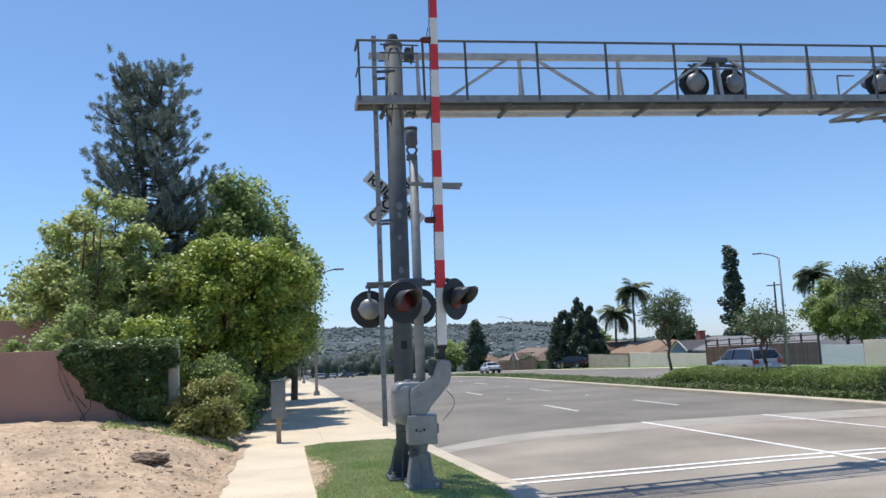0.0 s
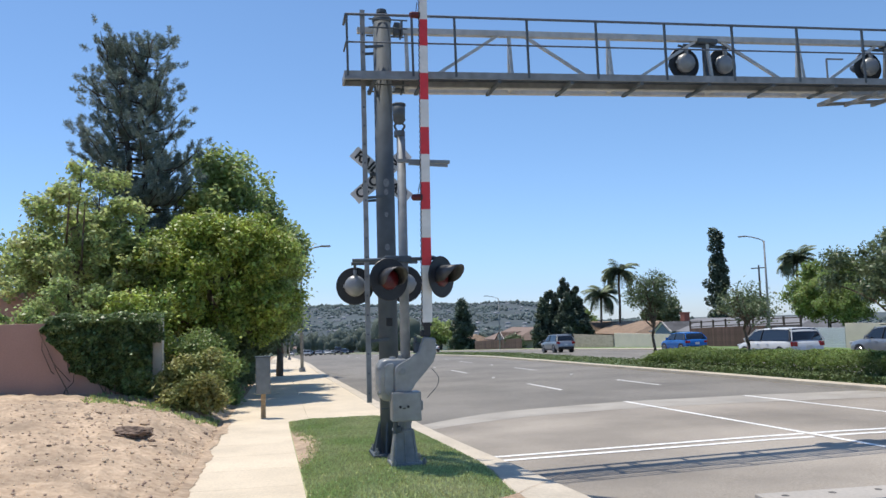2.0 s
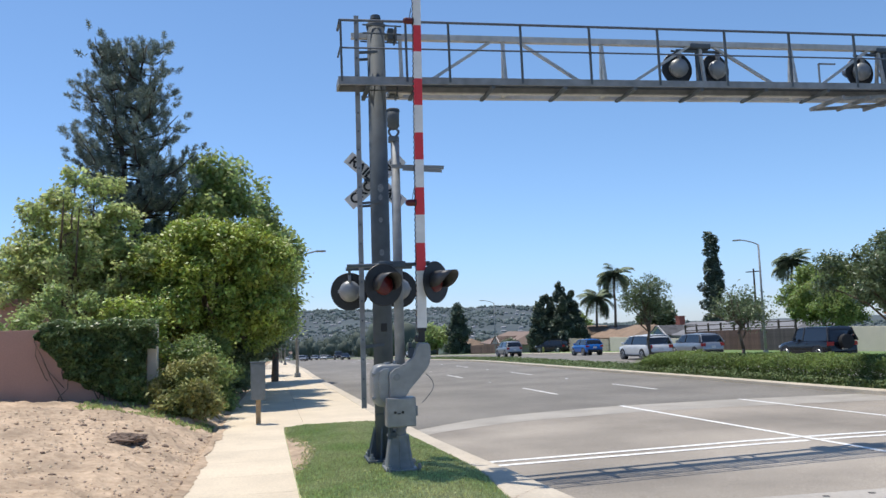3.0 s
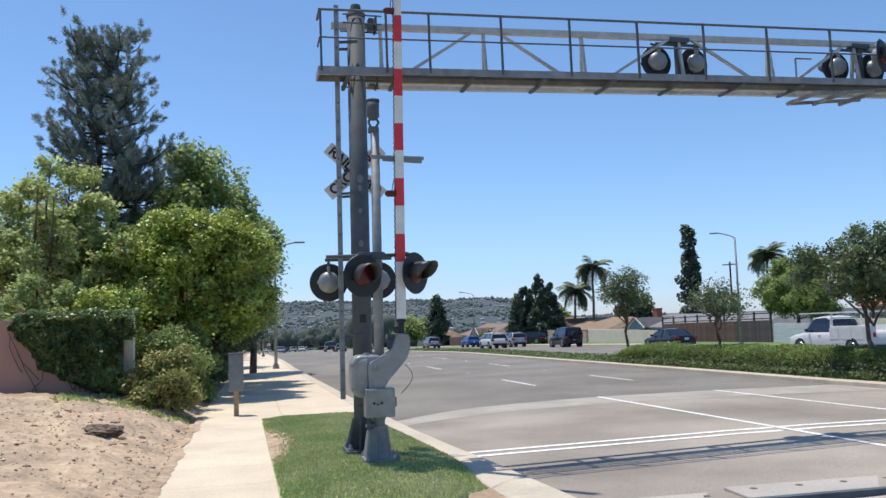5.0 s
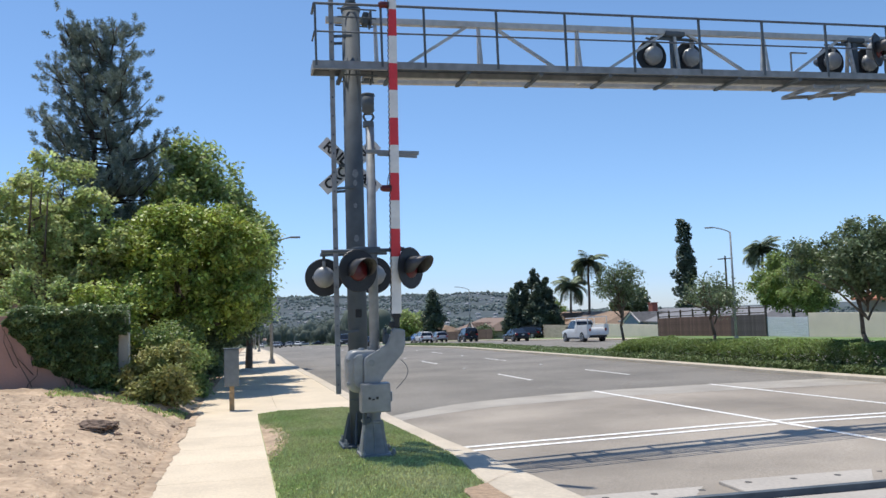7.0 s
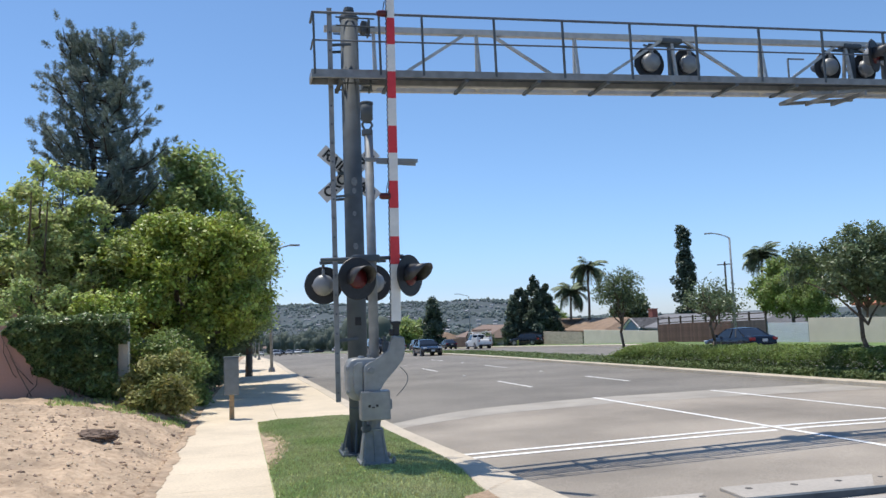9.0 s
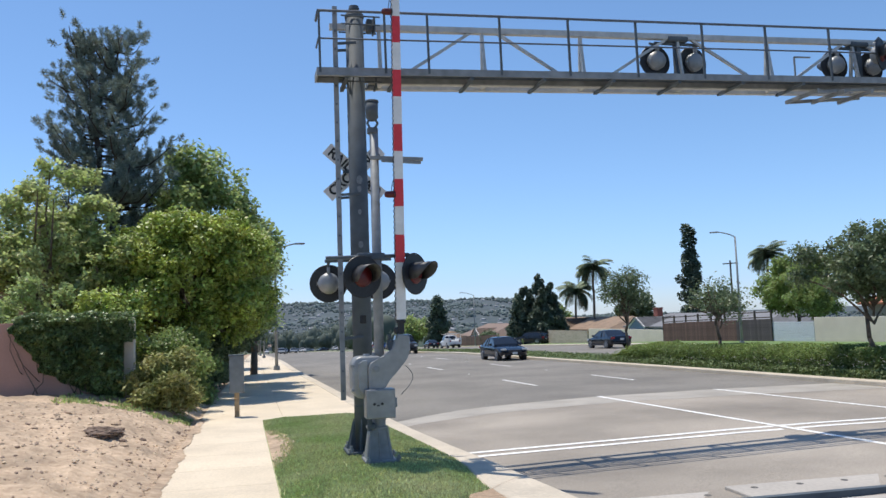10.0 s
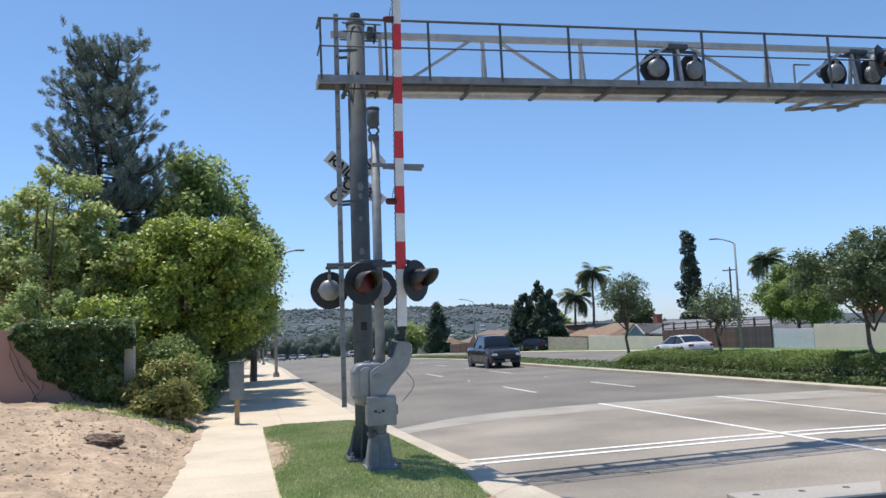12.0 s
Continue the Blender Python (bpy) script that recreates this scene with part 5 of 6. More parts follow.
def median_tree(y, seed, h, rx, rz, zc, n, label):
    tree("median_tree", label, (18.5, y, crown(y) + 0.15), seed, egg(0, 0, zc, rx, rx, rz, 0.25), 110, (0.18, 0.42), n, 0.065, LEAF_DEEP,
         (h, 0.085, 0.05), limbs=12, group="median trees", stretch=1.8)


median_tree(36.8, 71, 2.7, 1.25, 1.15, 3.55, 6500, "small airy tree rising from the median hedge")
median_tree(28.6, 72, 2.1, 1.25, 0.85, 2.6, 2200, "sparse thin tree rising from the median hedge")
median_tree(20.35, 73, 2.3, 2.1, 1.2, 3.35, 30000, "dark leafy tree rising from the median hedge")

# ---- garden walls and fences along the far side ----
FX = 38.0
slab_wall("wall_far_tan", FX, FX + 0.2, 20, 47.3, -1.3, 1.12, CREAM, "long cream garden wall along the verge")
block_wall = thing("wall_far_block", "tan block garden wall", "wall", (FX, 85.5, -2.6), kind="structure")
blk = bpy.data.meshes.new("block")
b = bmesh.new()
box(b, (0, 0, 0), (0.2, 0.392, 0.192), bevel=0.006)
b.to_mesh(blk)
b.free()
blk.materials.append(BLOCK)
for row in range(12):
    for k in range(25):
        o = new("block", blk)
        o.parent = block_wall
        o.location = (0, 0.2 + 0.5 * k + (0.25 if row % 2 else 0), 0.1 + 0.2 * row)
        o.scale = (1, 1.25, 1)
slab_wall("wall_far_cream", FX, FX + 0.2, 68.2, 85.4, -2.4, 0.08, CREAM, "pale cream garden wall")
fence = thing("wood_fence", "reddish wooden fence with a railed top", "fence", (FX, 52, 0))
plank = bpy.data.meshes.new("board")
b = bmesh.new()
box(b, (0, 0, 0), (0.03, 0.235, 1.75), bevel=0.004)
b.to_mesh(plank)
b.free()
plank.materials.append(REDWOOD)
grey_wood = material("grey_brown_fence_wood", (0.085, 0.07, 0.07), 0.85, scale=6, var=0.25, bump=0.2, piece=0.2)
plank2 = plank.copy()
plank2.materials[0] = grey_wood
for k in range(66):
    o = new("board", plank2 if k < 18 else plank)
    o.parent = fence
    yy = 0.12 + 0.245 * k
    o.location = (0, yy, crown(52 + yy) + 1.0)
for k in range(9):
    bm = bmesh.new()
    yy = 2.02 * k
    zz = crown(52 + yy)
    bar(bm, (0.05, yy, zz - 0.2), (0.05, yy, zz + 2.55), 0.12, 0.12)
    part("post", bm, BARK_DARK, fence)
    if k < 8:
        for h in (2.0, 2.4):
            bm = bmesh.new()
            bar(bm, (0.05, yy, zz + h), (0.05, yy + 2.02, crown(52 + yy + 2.02) + h), 0.05, 0.08)
            part("top_rail", bm, BARK_DARK, fence)
pale_gate = thing("metal_gate", "pale corrugated metal gate between the walls", "gate", (FX + 0.1, 47.35, 0))
for k in range(12):
    bm = bmesh.new()
    box(bm, (0, 2.3, crown(50) + 0.12 + 0.13 * k), (0.04, 4.5, 0.12), bevel=0.012)
    part("slat", bm, PALE_METAL, pale_gate)
bm = bmesh.new()
for yy in (0.02, 4.6):
    bar(bm, (0, yy, crown(50) - 0.2), (0, yy, crown(50) + 1.7), 0.09, 0.09)
part("gate_frame", bm, GALV, pale_gate)
far_fence = thing("picket_fence", "weathered reddish board fence by the lawn", "fence", (FX - 1, 118, 0))
for k in range(60):
    o = new("board", plank)
    o.parent = far_fence
    o.location = (0, 0.5 * k, crown(118 + 0.5 * k) + 0.95)
    o.scale = (1, 2.0, 1)


# ---- houses ----
def house(at, lx, ly, eave, ridge, along, wall_mat, roof_mat, label, gables=(), chimney=None, windows=()):
    """A single-storey house: hipped or gabled roof with eaves, walls, windows; at is the lot level at its centre."""
    t = thing("house", label, "house", at)
    bm = bmesh.new()
    box(bm, (0, 0, eave / 2 - 0.2), (lx, ly, eave + 0.4))
    part("wall", bm, wall_mat, t)
    o = 0.55
    bm = bmesh.new()
    X, Y = lx / 2 + o, ly / 2 + o
    if along == "y":
        ridge_pts = ((0, -Y + 1.2 * (ridge - eave), ridge), (0, Y - 1.2 * (ridge - eave), ridge))
    else:
        ridge_pts = ((-X + 1.2 * (ridge - eave), 0, ridge), (X - 1.2 * (ridge - eave), 0, ridge))
    c = [bm.verts.new(p) for p in ((-X, -Y, eave), (X, -Y, eave), (X, Y, eave), (-X, Y, eave))]
    lo = [bm.verts.new((v.co.x, v.co.y, eave - 0.16)) for v in c]
    a, d = [bm.verts.new(p) for p in ridge_pts]
    if along == "y":
        for f in ((c[0], c[1], a), (c[1], c[2], d, a), (c[2], c[3], d), (c[3], c[0], a, d)):
            bm.faces.new(f)
    else:
        for f in ((c[3], c[0], a), (c[0], c[1], d, a), (c[1], c[2], d), (c[2], c[3], a, d)):
            bm.faces.new(f)
    for i in range(4):
        bm.faces.new((c[i], lo[i], lo[(i + 1) % 4], c[(i + 1) % 4]))
    bm.faces.new(lo)
    part("roof", bm, roof_mat, t)
    for gy, w, h, wm in gables:
        g = new("gable")
        g.parent = t
        bm = bmesh.new()
        x0 = -lx / 2 - 1.1
        v = [bm.verts.new(p) for p in ((x0, gy - w / 2, eave - 1.6), (x0, gy + w / 2, eave - 1.6), (x0, gy + w / 2, eave), (x0, gy, eave + h), (x0, gy - w / 2, eave))]
        k = [bm.verts.new((lx * 0.1, q.co.y, q.co.z)) for q in v]
        bm.faces.new(v)
        bm.faces.new(k[::-1])
        for i in range(5):
            bm.faces.new((v[i], k[i], k[(i + 1) % 5], v[(i + 1) % 5]))
        part("gable_wall", bm, wm, g)
        for s in (-1, 1):
            bm = bmesh.new()
            bar(bm, (x0 - 0.05, gy + s * (w / 2 + 0.3), eave - 0.13), (x0 - 0.05, gy, eave + h + 0.12), 0.10, 0.20)
            part("barge_board", bm, TRIM, g)
            bm = bmesh.new()
            q = [bm.verts.new(p) for p in ((x0 - 0.3, gy + s * (w / 2 + 0.3), eave - 0.02), (x0 - 0.3, gy, eave + h + 0.22), (lx * 0.1, gy, eave + h + 0.22), (lx * 0.1, gy + s * (w / 2 + 0.3), eave - 0.02))]
            bm.faces.new(q)
            bmesh.ops.solidify(bm, geom=bm.faces[:], thickness=0.08)
            part("gable_roof", bm, roof_mat, g)
    for wy, w, h in windows:
        wd = new("window")
        wd.parent = t
        bm = bmesh.new()
        box(bm, (-lx / 2 - 0.02, wy, eave - 0.75), (0.08, w + 0.16, h + 0.16))
        part("window_frame", bm, TRIM, wd)
        bm = bmesh.new()
        box(bm, (-lx / 2 - 0.05, wy, eave - 0.75), (0.06, w, h))
        part("pane", bm, GLASS_DARK, wd)
    if chimney:
        bm = bmesh.new()
        box(bm, (chimney[0], chimney[1], chimney[2] / 2 + eave / 2), (0.7, 1.0, chimney[2] - eave + 1.5))
        box(bm, (chimney[0], chimney[1], chimney[2] + 0.72), (0.8, 1.1, 0.12))
        part("chimney", bm, BRICK, t)
    return t


house((50.0, 109.5, -2.7), 9.0, 27, 2.3, 3.95, "y", HOUSE_BLUE, ROOF_TAN, "low blue-grey house with a tan shingle roof", gables=((1.5, 4.5, 1.35, HOUSE_BLUE),),
      windows=((-8, 1.6, 0.9), (-5, 1.6, 0.9), (8, 1.6, 0.9)))
house((50.5, 77.5, -2.4), 10, 25, 2.5, 3.9, "y", HOUSE_BLUE, ROOF_GREY, "low house with a grey shingle roof and brick chimney",
      gables=((8.4, 3.6, 0.9, HOUSE_BLUE),), chimney=(-2.0, 10.5, 3.9), windows=((3, 1.6, 0.9),))
house((54.0, 43, -0.6), 9, 24, 2.6, 4.6, "y", HOUSE_CREAM, ROOF_RED, "low house with a terracotta roof behind the wall", gables=((-1.5, 5.0, 1.4, HOUSE_CREAM),))
house((43.5, 137, -4.2), 9, 18, 2.6, 4.7, "y", HOUSE_CREAM, ROOF_BROWN, "pale house with a brown shingle roof beyond the lawn", gables=((-4.0, 5.0, 1.2, HOUSE_CREAM),),
      windows=((4, 1.8, 1.0),))
house((46.0, 190, -6.0), 9, 20, 2.6, 4.6, "y", HOUSE_CREAM, ROOF_TAN, "distant low house with a tan roof", windows=((0, 1.8, 1.0),))

# ---- trees of the far side ----
def conifer(name, label, at, h, r, seed, n, mat, taper=1.0, ragged=0.3, category="conifer", leaf=0.16, spires=None):
    rng = np.random.default_rng(seed)
    t = thing(name, label, category, at)
    bm = bmesh.new()
    rod(bm, (0, 0, -0.2), (0, 0, h * 0.9), 0.22, 0.05, 8)
    part("trunk", bm, BARK_DARK, t)
    cs, rs = [], []
    for k in range(240 if spires else 0):
        dx, dy, sh, sr = spires[k % len(spires)]
        u = rng.random() ** 0.75
        a, q = rng.uniform(0, 2 * math.pi), rng.uniform(0.5, 1.0)
        rr = sr * (1.03 - u) ** 0.75 * q * rng.uniform(1 - ragged, 1.05)
        cs.append((dx + rr * math.cos(a), dy + rr * math.sin(a), 0.5 + u * (sh - 0.7)))
        rs.append(0.34 + 0.62 * (1 - u) * rng.uniform(0.7, 1.2))
    for _ in range(0 if spires else 110):
        u = rng.uniform(0.06, 1.0)
        rr = r * ((1 - u ** 2.4) ** 0.6 if taper < 0.5 else (1.05 - u) ** taper * min(1, u * 6)) * rng.uniform(1 - ragged, 1.08)
        a = rng.uniform(0, 2 * math.pi)
        k = rng.uniform(0.45, 0.95)
        cs.append((rr * k * math.cos(a), rr * k * math.sin(a), u * h))
        rs.append(rng.uniform(0.13, 0.26) * r + 0.12)
    pts, d = blob_points(rng, cs, rs, n, 1.1, 0.4)
    leaf_mesh("crown", pts, leaf, mat, t, rng, 2.2, dirs=d * 0.5 + np.array((0, 0, 0.4)), kind="stuff")
    return t


conifer("conifer", "broad dense dark conifer by the lawn", (38.6, 104, -2.4), 9.8, 4.1, 81, 60000, CONIFER, 0.3, 0.3, leaf=0.20,
        spires=((0.5, 0, 10.0, 2.6), (-1.5, 0.8, 8.6, 2.5), (1.9, -0.6, 8.7, 2.4), (-2.9, -0.4, 7.2, 1.9), (3.0, 0.5, 6.9, 1.7), (0.0, 2.4, 8.0, 2.4), (-0.2, -2.4, 7.8, 2.4)))
conifer("cypress_tree", "tall narrow dark conifer behind the houses", (63, 104, -2.2), 16.2, 2.6, 82, 9500, CONIFER, 0.55, 0.75, leaf=0.24)
conifer("conifer", "dark conifer beyond the houses", (41.0, 175, -6), 12.2, 3.8, 83, 8000, CONIFER, 0.7, 0.4, leaf=0.34)
tree("garden_tree", "light green tree by the far houses", (39.0, 190, -6.2), 84, egg(0, 0, 5, 4, 4, 3, 0.3), 40, (0.8, 1.6), 6000, 0.4, LEAF_MID, (3, 0.25, 0.1))
tree("garden_tree", "broad bright green tree behind the garden wall", (45.2, 58, -1.0), 85, egg(0, 0, 4.6, 3.3, 3.3, 2.5, 0.3), 60, (0.5, 0.9), 22000, 0.17, LEAF_GREEN, (3, 0.22, 0.1))
tree("garden_tree", "light green small tree behind the garden wall", (40.6, 50.5, -0.8), 86, egg(0, 0, 3.1, 1.9, 1.9, 1.3, 0.3), 40, (0.3, 0.6), 8000, 0.12, LEAF_GREEN, (2.3, 0.12, 0.07))
tree("garden_tree", "dark green tree behind the garden wall", (49, 47.5, -0.8), 87, egg(0, 0, 4.9, 2.6, 2.6, 2.2, 0.3), 50, (0.5, 0.9), 11000, 0.17, LEAF_DEEP, (3, 0.2, 0.1))
tree("garden_tree", "dark green tree among the houses", (60, 92, -1.8), 88, egg(0, 0, 3.8, 2.5, 2.5, 2.0, 0.3), 40, (0.5, 0.9), 6000, 0.25, LEAF_DEEP, (2.5, 0.2, 0.1))
tree("garden_tree", "dark green tree among the houses", (57, 111, -2.4), 89, egg(0, 0, 4.8, 3.3, 3.0, 2.0, 0.3), 40, (0.5, 1.0), 6000, 0.28, LEAF_DEEP, (2.5, 0.2, 0.1))
tree("garden_tree", "bright green garden tree behind the tan roof", (50, 126, -3.2), 90, egg(0, 0, 4.6, 2.6, 2.6, 1.6, 0.3), 30, (0.5, 1.0), 4000, 0.28, LEAF_GREEN, (2.5, 0.2, 0.1))
shrub("shrub", "dark rounded shrub on the lawn", (38.5, 128, -3.2), 91, (2.0, 2.6, 1.9), 3000, 0.2, LEAF_DEEP, 24)


def palm(at, h, seed, label):
    rng = np.random.default_rng(seed)
    t = thing("palm_tree", label, "palm tree", at)
    bm = bmesh.new()
    limb(bm, rng, (0, 0, -0.2), (0.3, 0.1, h), 0.22, 0.15, 5, 8, 0.006)
    part("trunk", bm, BARK, t)
    for k in range(46):
        a = rng.uniform(0, 2 * math.pi)
        el = rng.uniform(-0.7, 1.35)
        L = rng.uniform(2.7, 3.7)
        bm = bmesh.new()
        p = Vector((0.3, 0.1, h))
        hd = Vector((math.cos(a), math.sin(a), 0))
        pts_ = [p]
        for i in range(6):
            e = max(-1.45, el - 0.30 * i * (0.8 + 0.3 * math.cos(el)))
            p = p + (hd * math.cos(e) + Vector((0, 0, math.sin(e)))) * (L / 6)
            pts_.append(p)
        side = hd.cross(Vector((0, 0, 1)))
        for i in range(1, 7):
            for s in (-1, 1):
                for j in (0.0, 0.33, 0.66):
                    q = pts_[i - 1].lerp(pts_[i], j)
                    w = 0.95 * math.sin(math.pi * min(0.97, (i + j) / 7.2)) + 0.1
                    tip = q + side * (s * w) + hd * 0.25 + Vector((0, 0, -0.35 * w))
                    v = [bm.verts.new(x) for x in (q - hd * 0.1, q + hd * 0.3, tip)]
                    bm.faces.new(v)
        tube(bm, pts_, 0.02, 4)
        part("frond", bm, PALM, t)
    return t


palm((49.0, 108, -2.4), 11.0, 95, "feathery palm tree behind the houses")
palm((47.8, 112, -2.4), 7.6, 96, "lower feathery palm tree behind the houses")
palm((67.2, 92, -1.8), 10.6, 97, "palm tree rising behind the far gardens")

up = thing("utility_pole", "dark wooden utility pole behind the houses", "utility pole", (64, 95.5, -2.0))
bm = bmesh.new()
rod(bm, (0, 0, 0), (0, 0, 10.4), 0.17, 0.11, 8)
part("pole", bm, BARK_DARK, up)
bm = bmesh.new()
bar(bm, (-0.5, 1.0, 10.0), (0.5, -1.0, 10.0), 0.12, 0.14)
part("crossarm", bm, BARK_DARK, up)
hyd = thing("fire_hydrant", "small yellow hydrant on the lawn", "fire hydrant", (33.9, 97, far_z(97) + 0.12))
bm = bmesh.new()
rod(bm, (0, 0, 0), (0, 0, 0.6), 0.13, 0.12, 10)
bmesh.ops.create_uvsphere(bm, u_segments=10, v_segments=6, radius=0.13, matrix=Matrix.Translation((0, 0, 0.62)))
rod(bm, (-0.2, 0, 0.42), (0.2, 0, 0.42), 0.06, seg=8)
part("body", bm, LEAF_YELLOW, hyd)

# ---- valley and hills ----
def hill_z(x, y):
    d = math.hypot(x, y)
    ridge = 48 + 14 * noise.fractal((x * 0.0011, 1.7, 0), 1.0, 2.0, 4) + 10 * noise.noise((x * 0.004, 3.0, 0))
    az = math.degrees(math.atan2(x, y))
    ridge += 9 * math.exp(-((az - 17) / 2.0) ** 2)
    ridge -= (ridge + 15) * min(1.0, max(0.0, (az - 19) / 4.0))
    u = min(1.0, max(0.0, (d - 900) / 1500))
    return -22 + (ridge + 22) * (u * u * (3 - 2 * u)) + 5 * noise.fractal((x * 0.004, y * 0.004, 0.5), 1.0, 2.0, 4) * u


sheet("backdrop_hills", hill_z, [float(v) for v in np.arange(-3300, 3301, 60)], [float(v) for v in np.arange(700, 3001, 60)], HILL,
      "hills coloured a hazy blue-green, with scattered houses")
def lumps(name, places, mat, label, seed, fine=2):
    """Many uneven rounded tree masses in one mesh: places are x, y, z, radius, height."""
    rng = np.random.default_rng(seed)
    b = bmesh.new()
    bmesh.ops.create_icosphere(b, subdivisions=fine, radius=1)
    tv = np.array([v.co for v in b.verts])
    tf = np.array([[v.index for v in f.verts] for f in b.faces])
    b.free()
    V, Fc = [], []
    for k, (x, y, z, r, h) in enumerate(places):
        j = 1 + rng.normal(size=(len(tv), 1)) * 0.16
        V.append(tv * j * np.array((r, r, h)) + np.array((x, y, z)))
        Fc.append(tf + k * len(tv))
    me = bpy.data.meshes.new(name)
    V, Fc = np.concatenate(V), np.concatenate(Fc)
    me.from_pydata(V.tolist(), [], Fc.tolist())
    me.materials.append(mat)
    for f in me.polygons:
        f.use_smooth = True
    return tagged(new(name, me), label, kind="stuff")


rng = np.random.default_rng(101)
near_p, vp, vr = [], [], []
while len(near_p) < 1500:
    d = 150 + 850 * rng.random() ** 1.3
    a = math.radians(rng.uniform(-12, 30))
    x, yv = d * math.sin(a), d * math.cos(a)
    if -14 < x < 36 and yv < 420:
        continue
    if d < 260 and a > math.radians(9):
        continue
    h = (rng.uniform(4, 8) if d < 300 else rng.uniform(6, 12)) if rng.random() < 0.85 else rng.uniform(12, 18)
    if a > math.radians(11):
        h = min(h, 5.0)
    zb = land_z(x, yv)
    for k in range(2):
        r = h * rng.uniform(0.2, 0.32)
        near_p.append((x + rng.normal() * h * 0.3, yv + rng.normal() * h * 0.3, zb + h * 0.45, r, h * rng.uniform(0.36, 0.48)))
    vp.append((x, yv, zb + h * 0.5))
    vr.append(h * 0.62)
lumps("valley_trees", near_p, FAR_TREE, "dense dull green trees filling the valley", 7)
pts, d = blob_points(rng, vp, vr, 150000, 1.0, 0.5)
leaf_mesh("valley_foliage", pts, 0.5, FAR_TREE, None, rng, 1.5, dirs=d * 0.5, label="ragged foliage of the valley trees", kind="stuff")
hp = []
while len(hp) < 9000:
    x, yv = rng.uniform(-350, 1300), rng.uniform(950, 2700)
    if noise.noise((x * 0.012, yv * 0.006, 6.0)) + 0.5 * noise.noise((x * 0.03, yv * 0.02, 2.0)) < rng.uniform(-0.35, 0.35):
        continue
    s = rng.uniform(1.8, 4.6) if rng.random() < 0.93 else rng.uniform(5, 8)
    hp.append((x, yv, hill_z(x, yv) + s * 0.2, s * rng.uniform(0.7, 1.0), s * 0.95))
# the hill trees carry the same bluish haze in their base colour
lumps("hill_trees", hp, material("haze_tinted_hill_foliage", (0.098, 0.128, 0.122), 0.9, scale=0.01, var=0.2, island=0.25), "scattered hill trees tinted bluish for haze", 8, 1)


def roofs(name, n, dist, ang, size, mat_wall, mat_roof, zf, label, seed):
    rng = np.random.default_rng(seed)
    V, Fw = [], []
    for _ in range(n):
        while True:
            d = rng.uniform(*dist)
            a = math.radians(rng.uniform(*ang))
            x, yv = d * math.sin(a), d * math.cos(a)
            if not (-20 < x < 60 and yv < 420):
                break
        w, l, h = rng.uniform(0.7, 1.2) * size, rng.uniform(0.9, 1.6) * size, size * 0.34
        zb = zf(x, yv) + size * 0.1
        i = len(V)
        V += [(x - w, yv - l, zb - 3), (x + w, yv - l, zb - 3), (x + w, yv + l, zb - 3), (x - w, yv + l, zb - 3), (x - w, yv - l, zb + h), (x + w, yv - l, zb + h), (x + w, yv + l, zb + h),
              (x - w, yv + l, zb + h), (x - w * 0.6, yv, zb + h * 1.75), (x + w * 0.6, yv, zb + h * 1.75)]
        Fw += [tuple(i + k for k in f) for f in ((0, 1, 5, 4), (1, 2, 6, 5), (2, 3, 7, 6), (3, 0, 4, 7), (4, 5, 9, 8), (5, 6, 9), (6, 7, 8, 9), (7, 4, 8))]
    me = bpy.data.meshes.new(name)
    me.from_pydata(V, [], Fw)
    me.materials.append(mat_wall)
    me.materials.append(mat_roof)
    for f in me.polygons:
        f.material_index = 1 if f.index % 8 >= 4 else 0
    tagged(new(name, me), label, kind="stuff")


roofs("valley_houses", 60, (200, 900), (-12, 30), 6.0, FAR_WALL, ROOF_BROWN, land_z, "scattered valley houses with brown roofs", 103)
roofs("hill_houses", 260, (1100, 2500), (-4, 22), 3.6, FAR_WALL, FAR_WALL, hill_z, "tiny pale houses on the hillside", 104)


# ---- vehicles ----
def loft(bm, sections):
    """Skin over cross-sections, each a list of (x, y, z), all of one length."""
    rings = [[bm.verts.new(p) for p in s] for s in sections]
    for p, q in zip(rings, rings[1:]):
        for i in range(len(p) - 1):
            bm.faces.new((p[i], p[i + 1], q[i + 1], q[i]))
    bm.faces.new(rings[0])
    bm.faces.new(rings[-1][::-1])


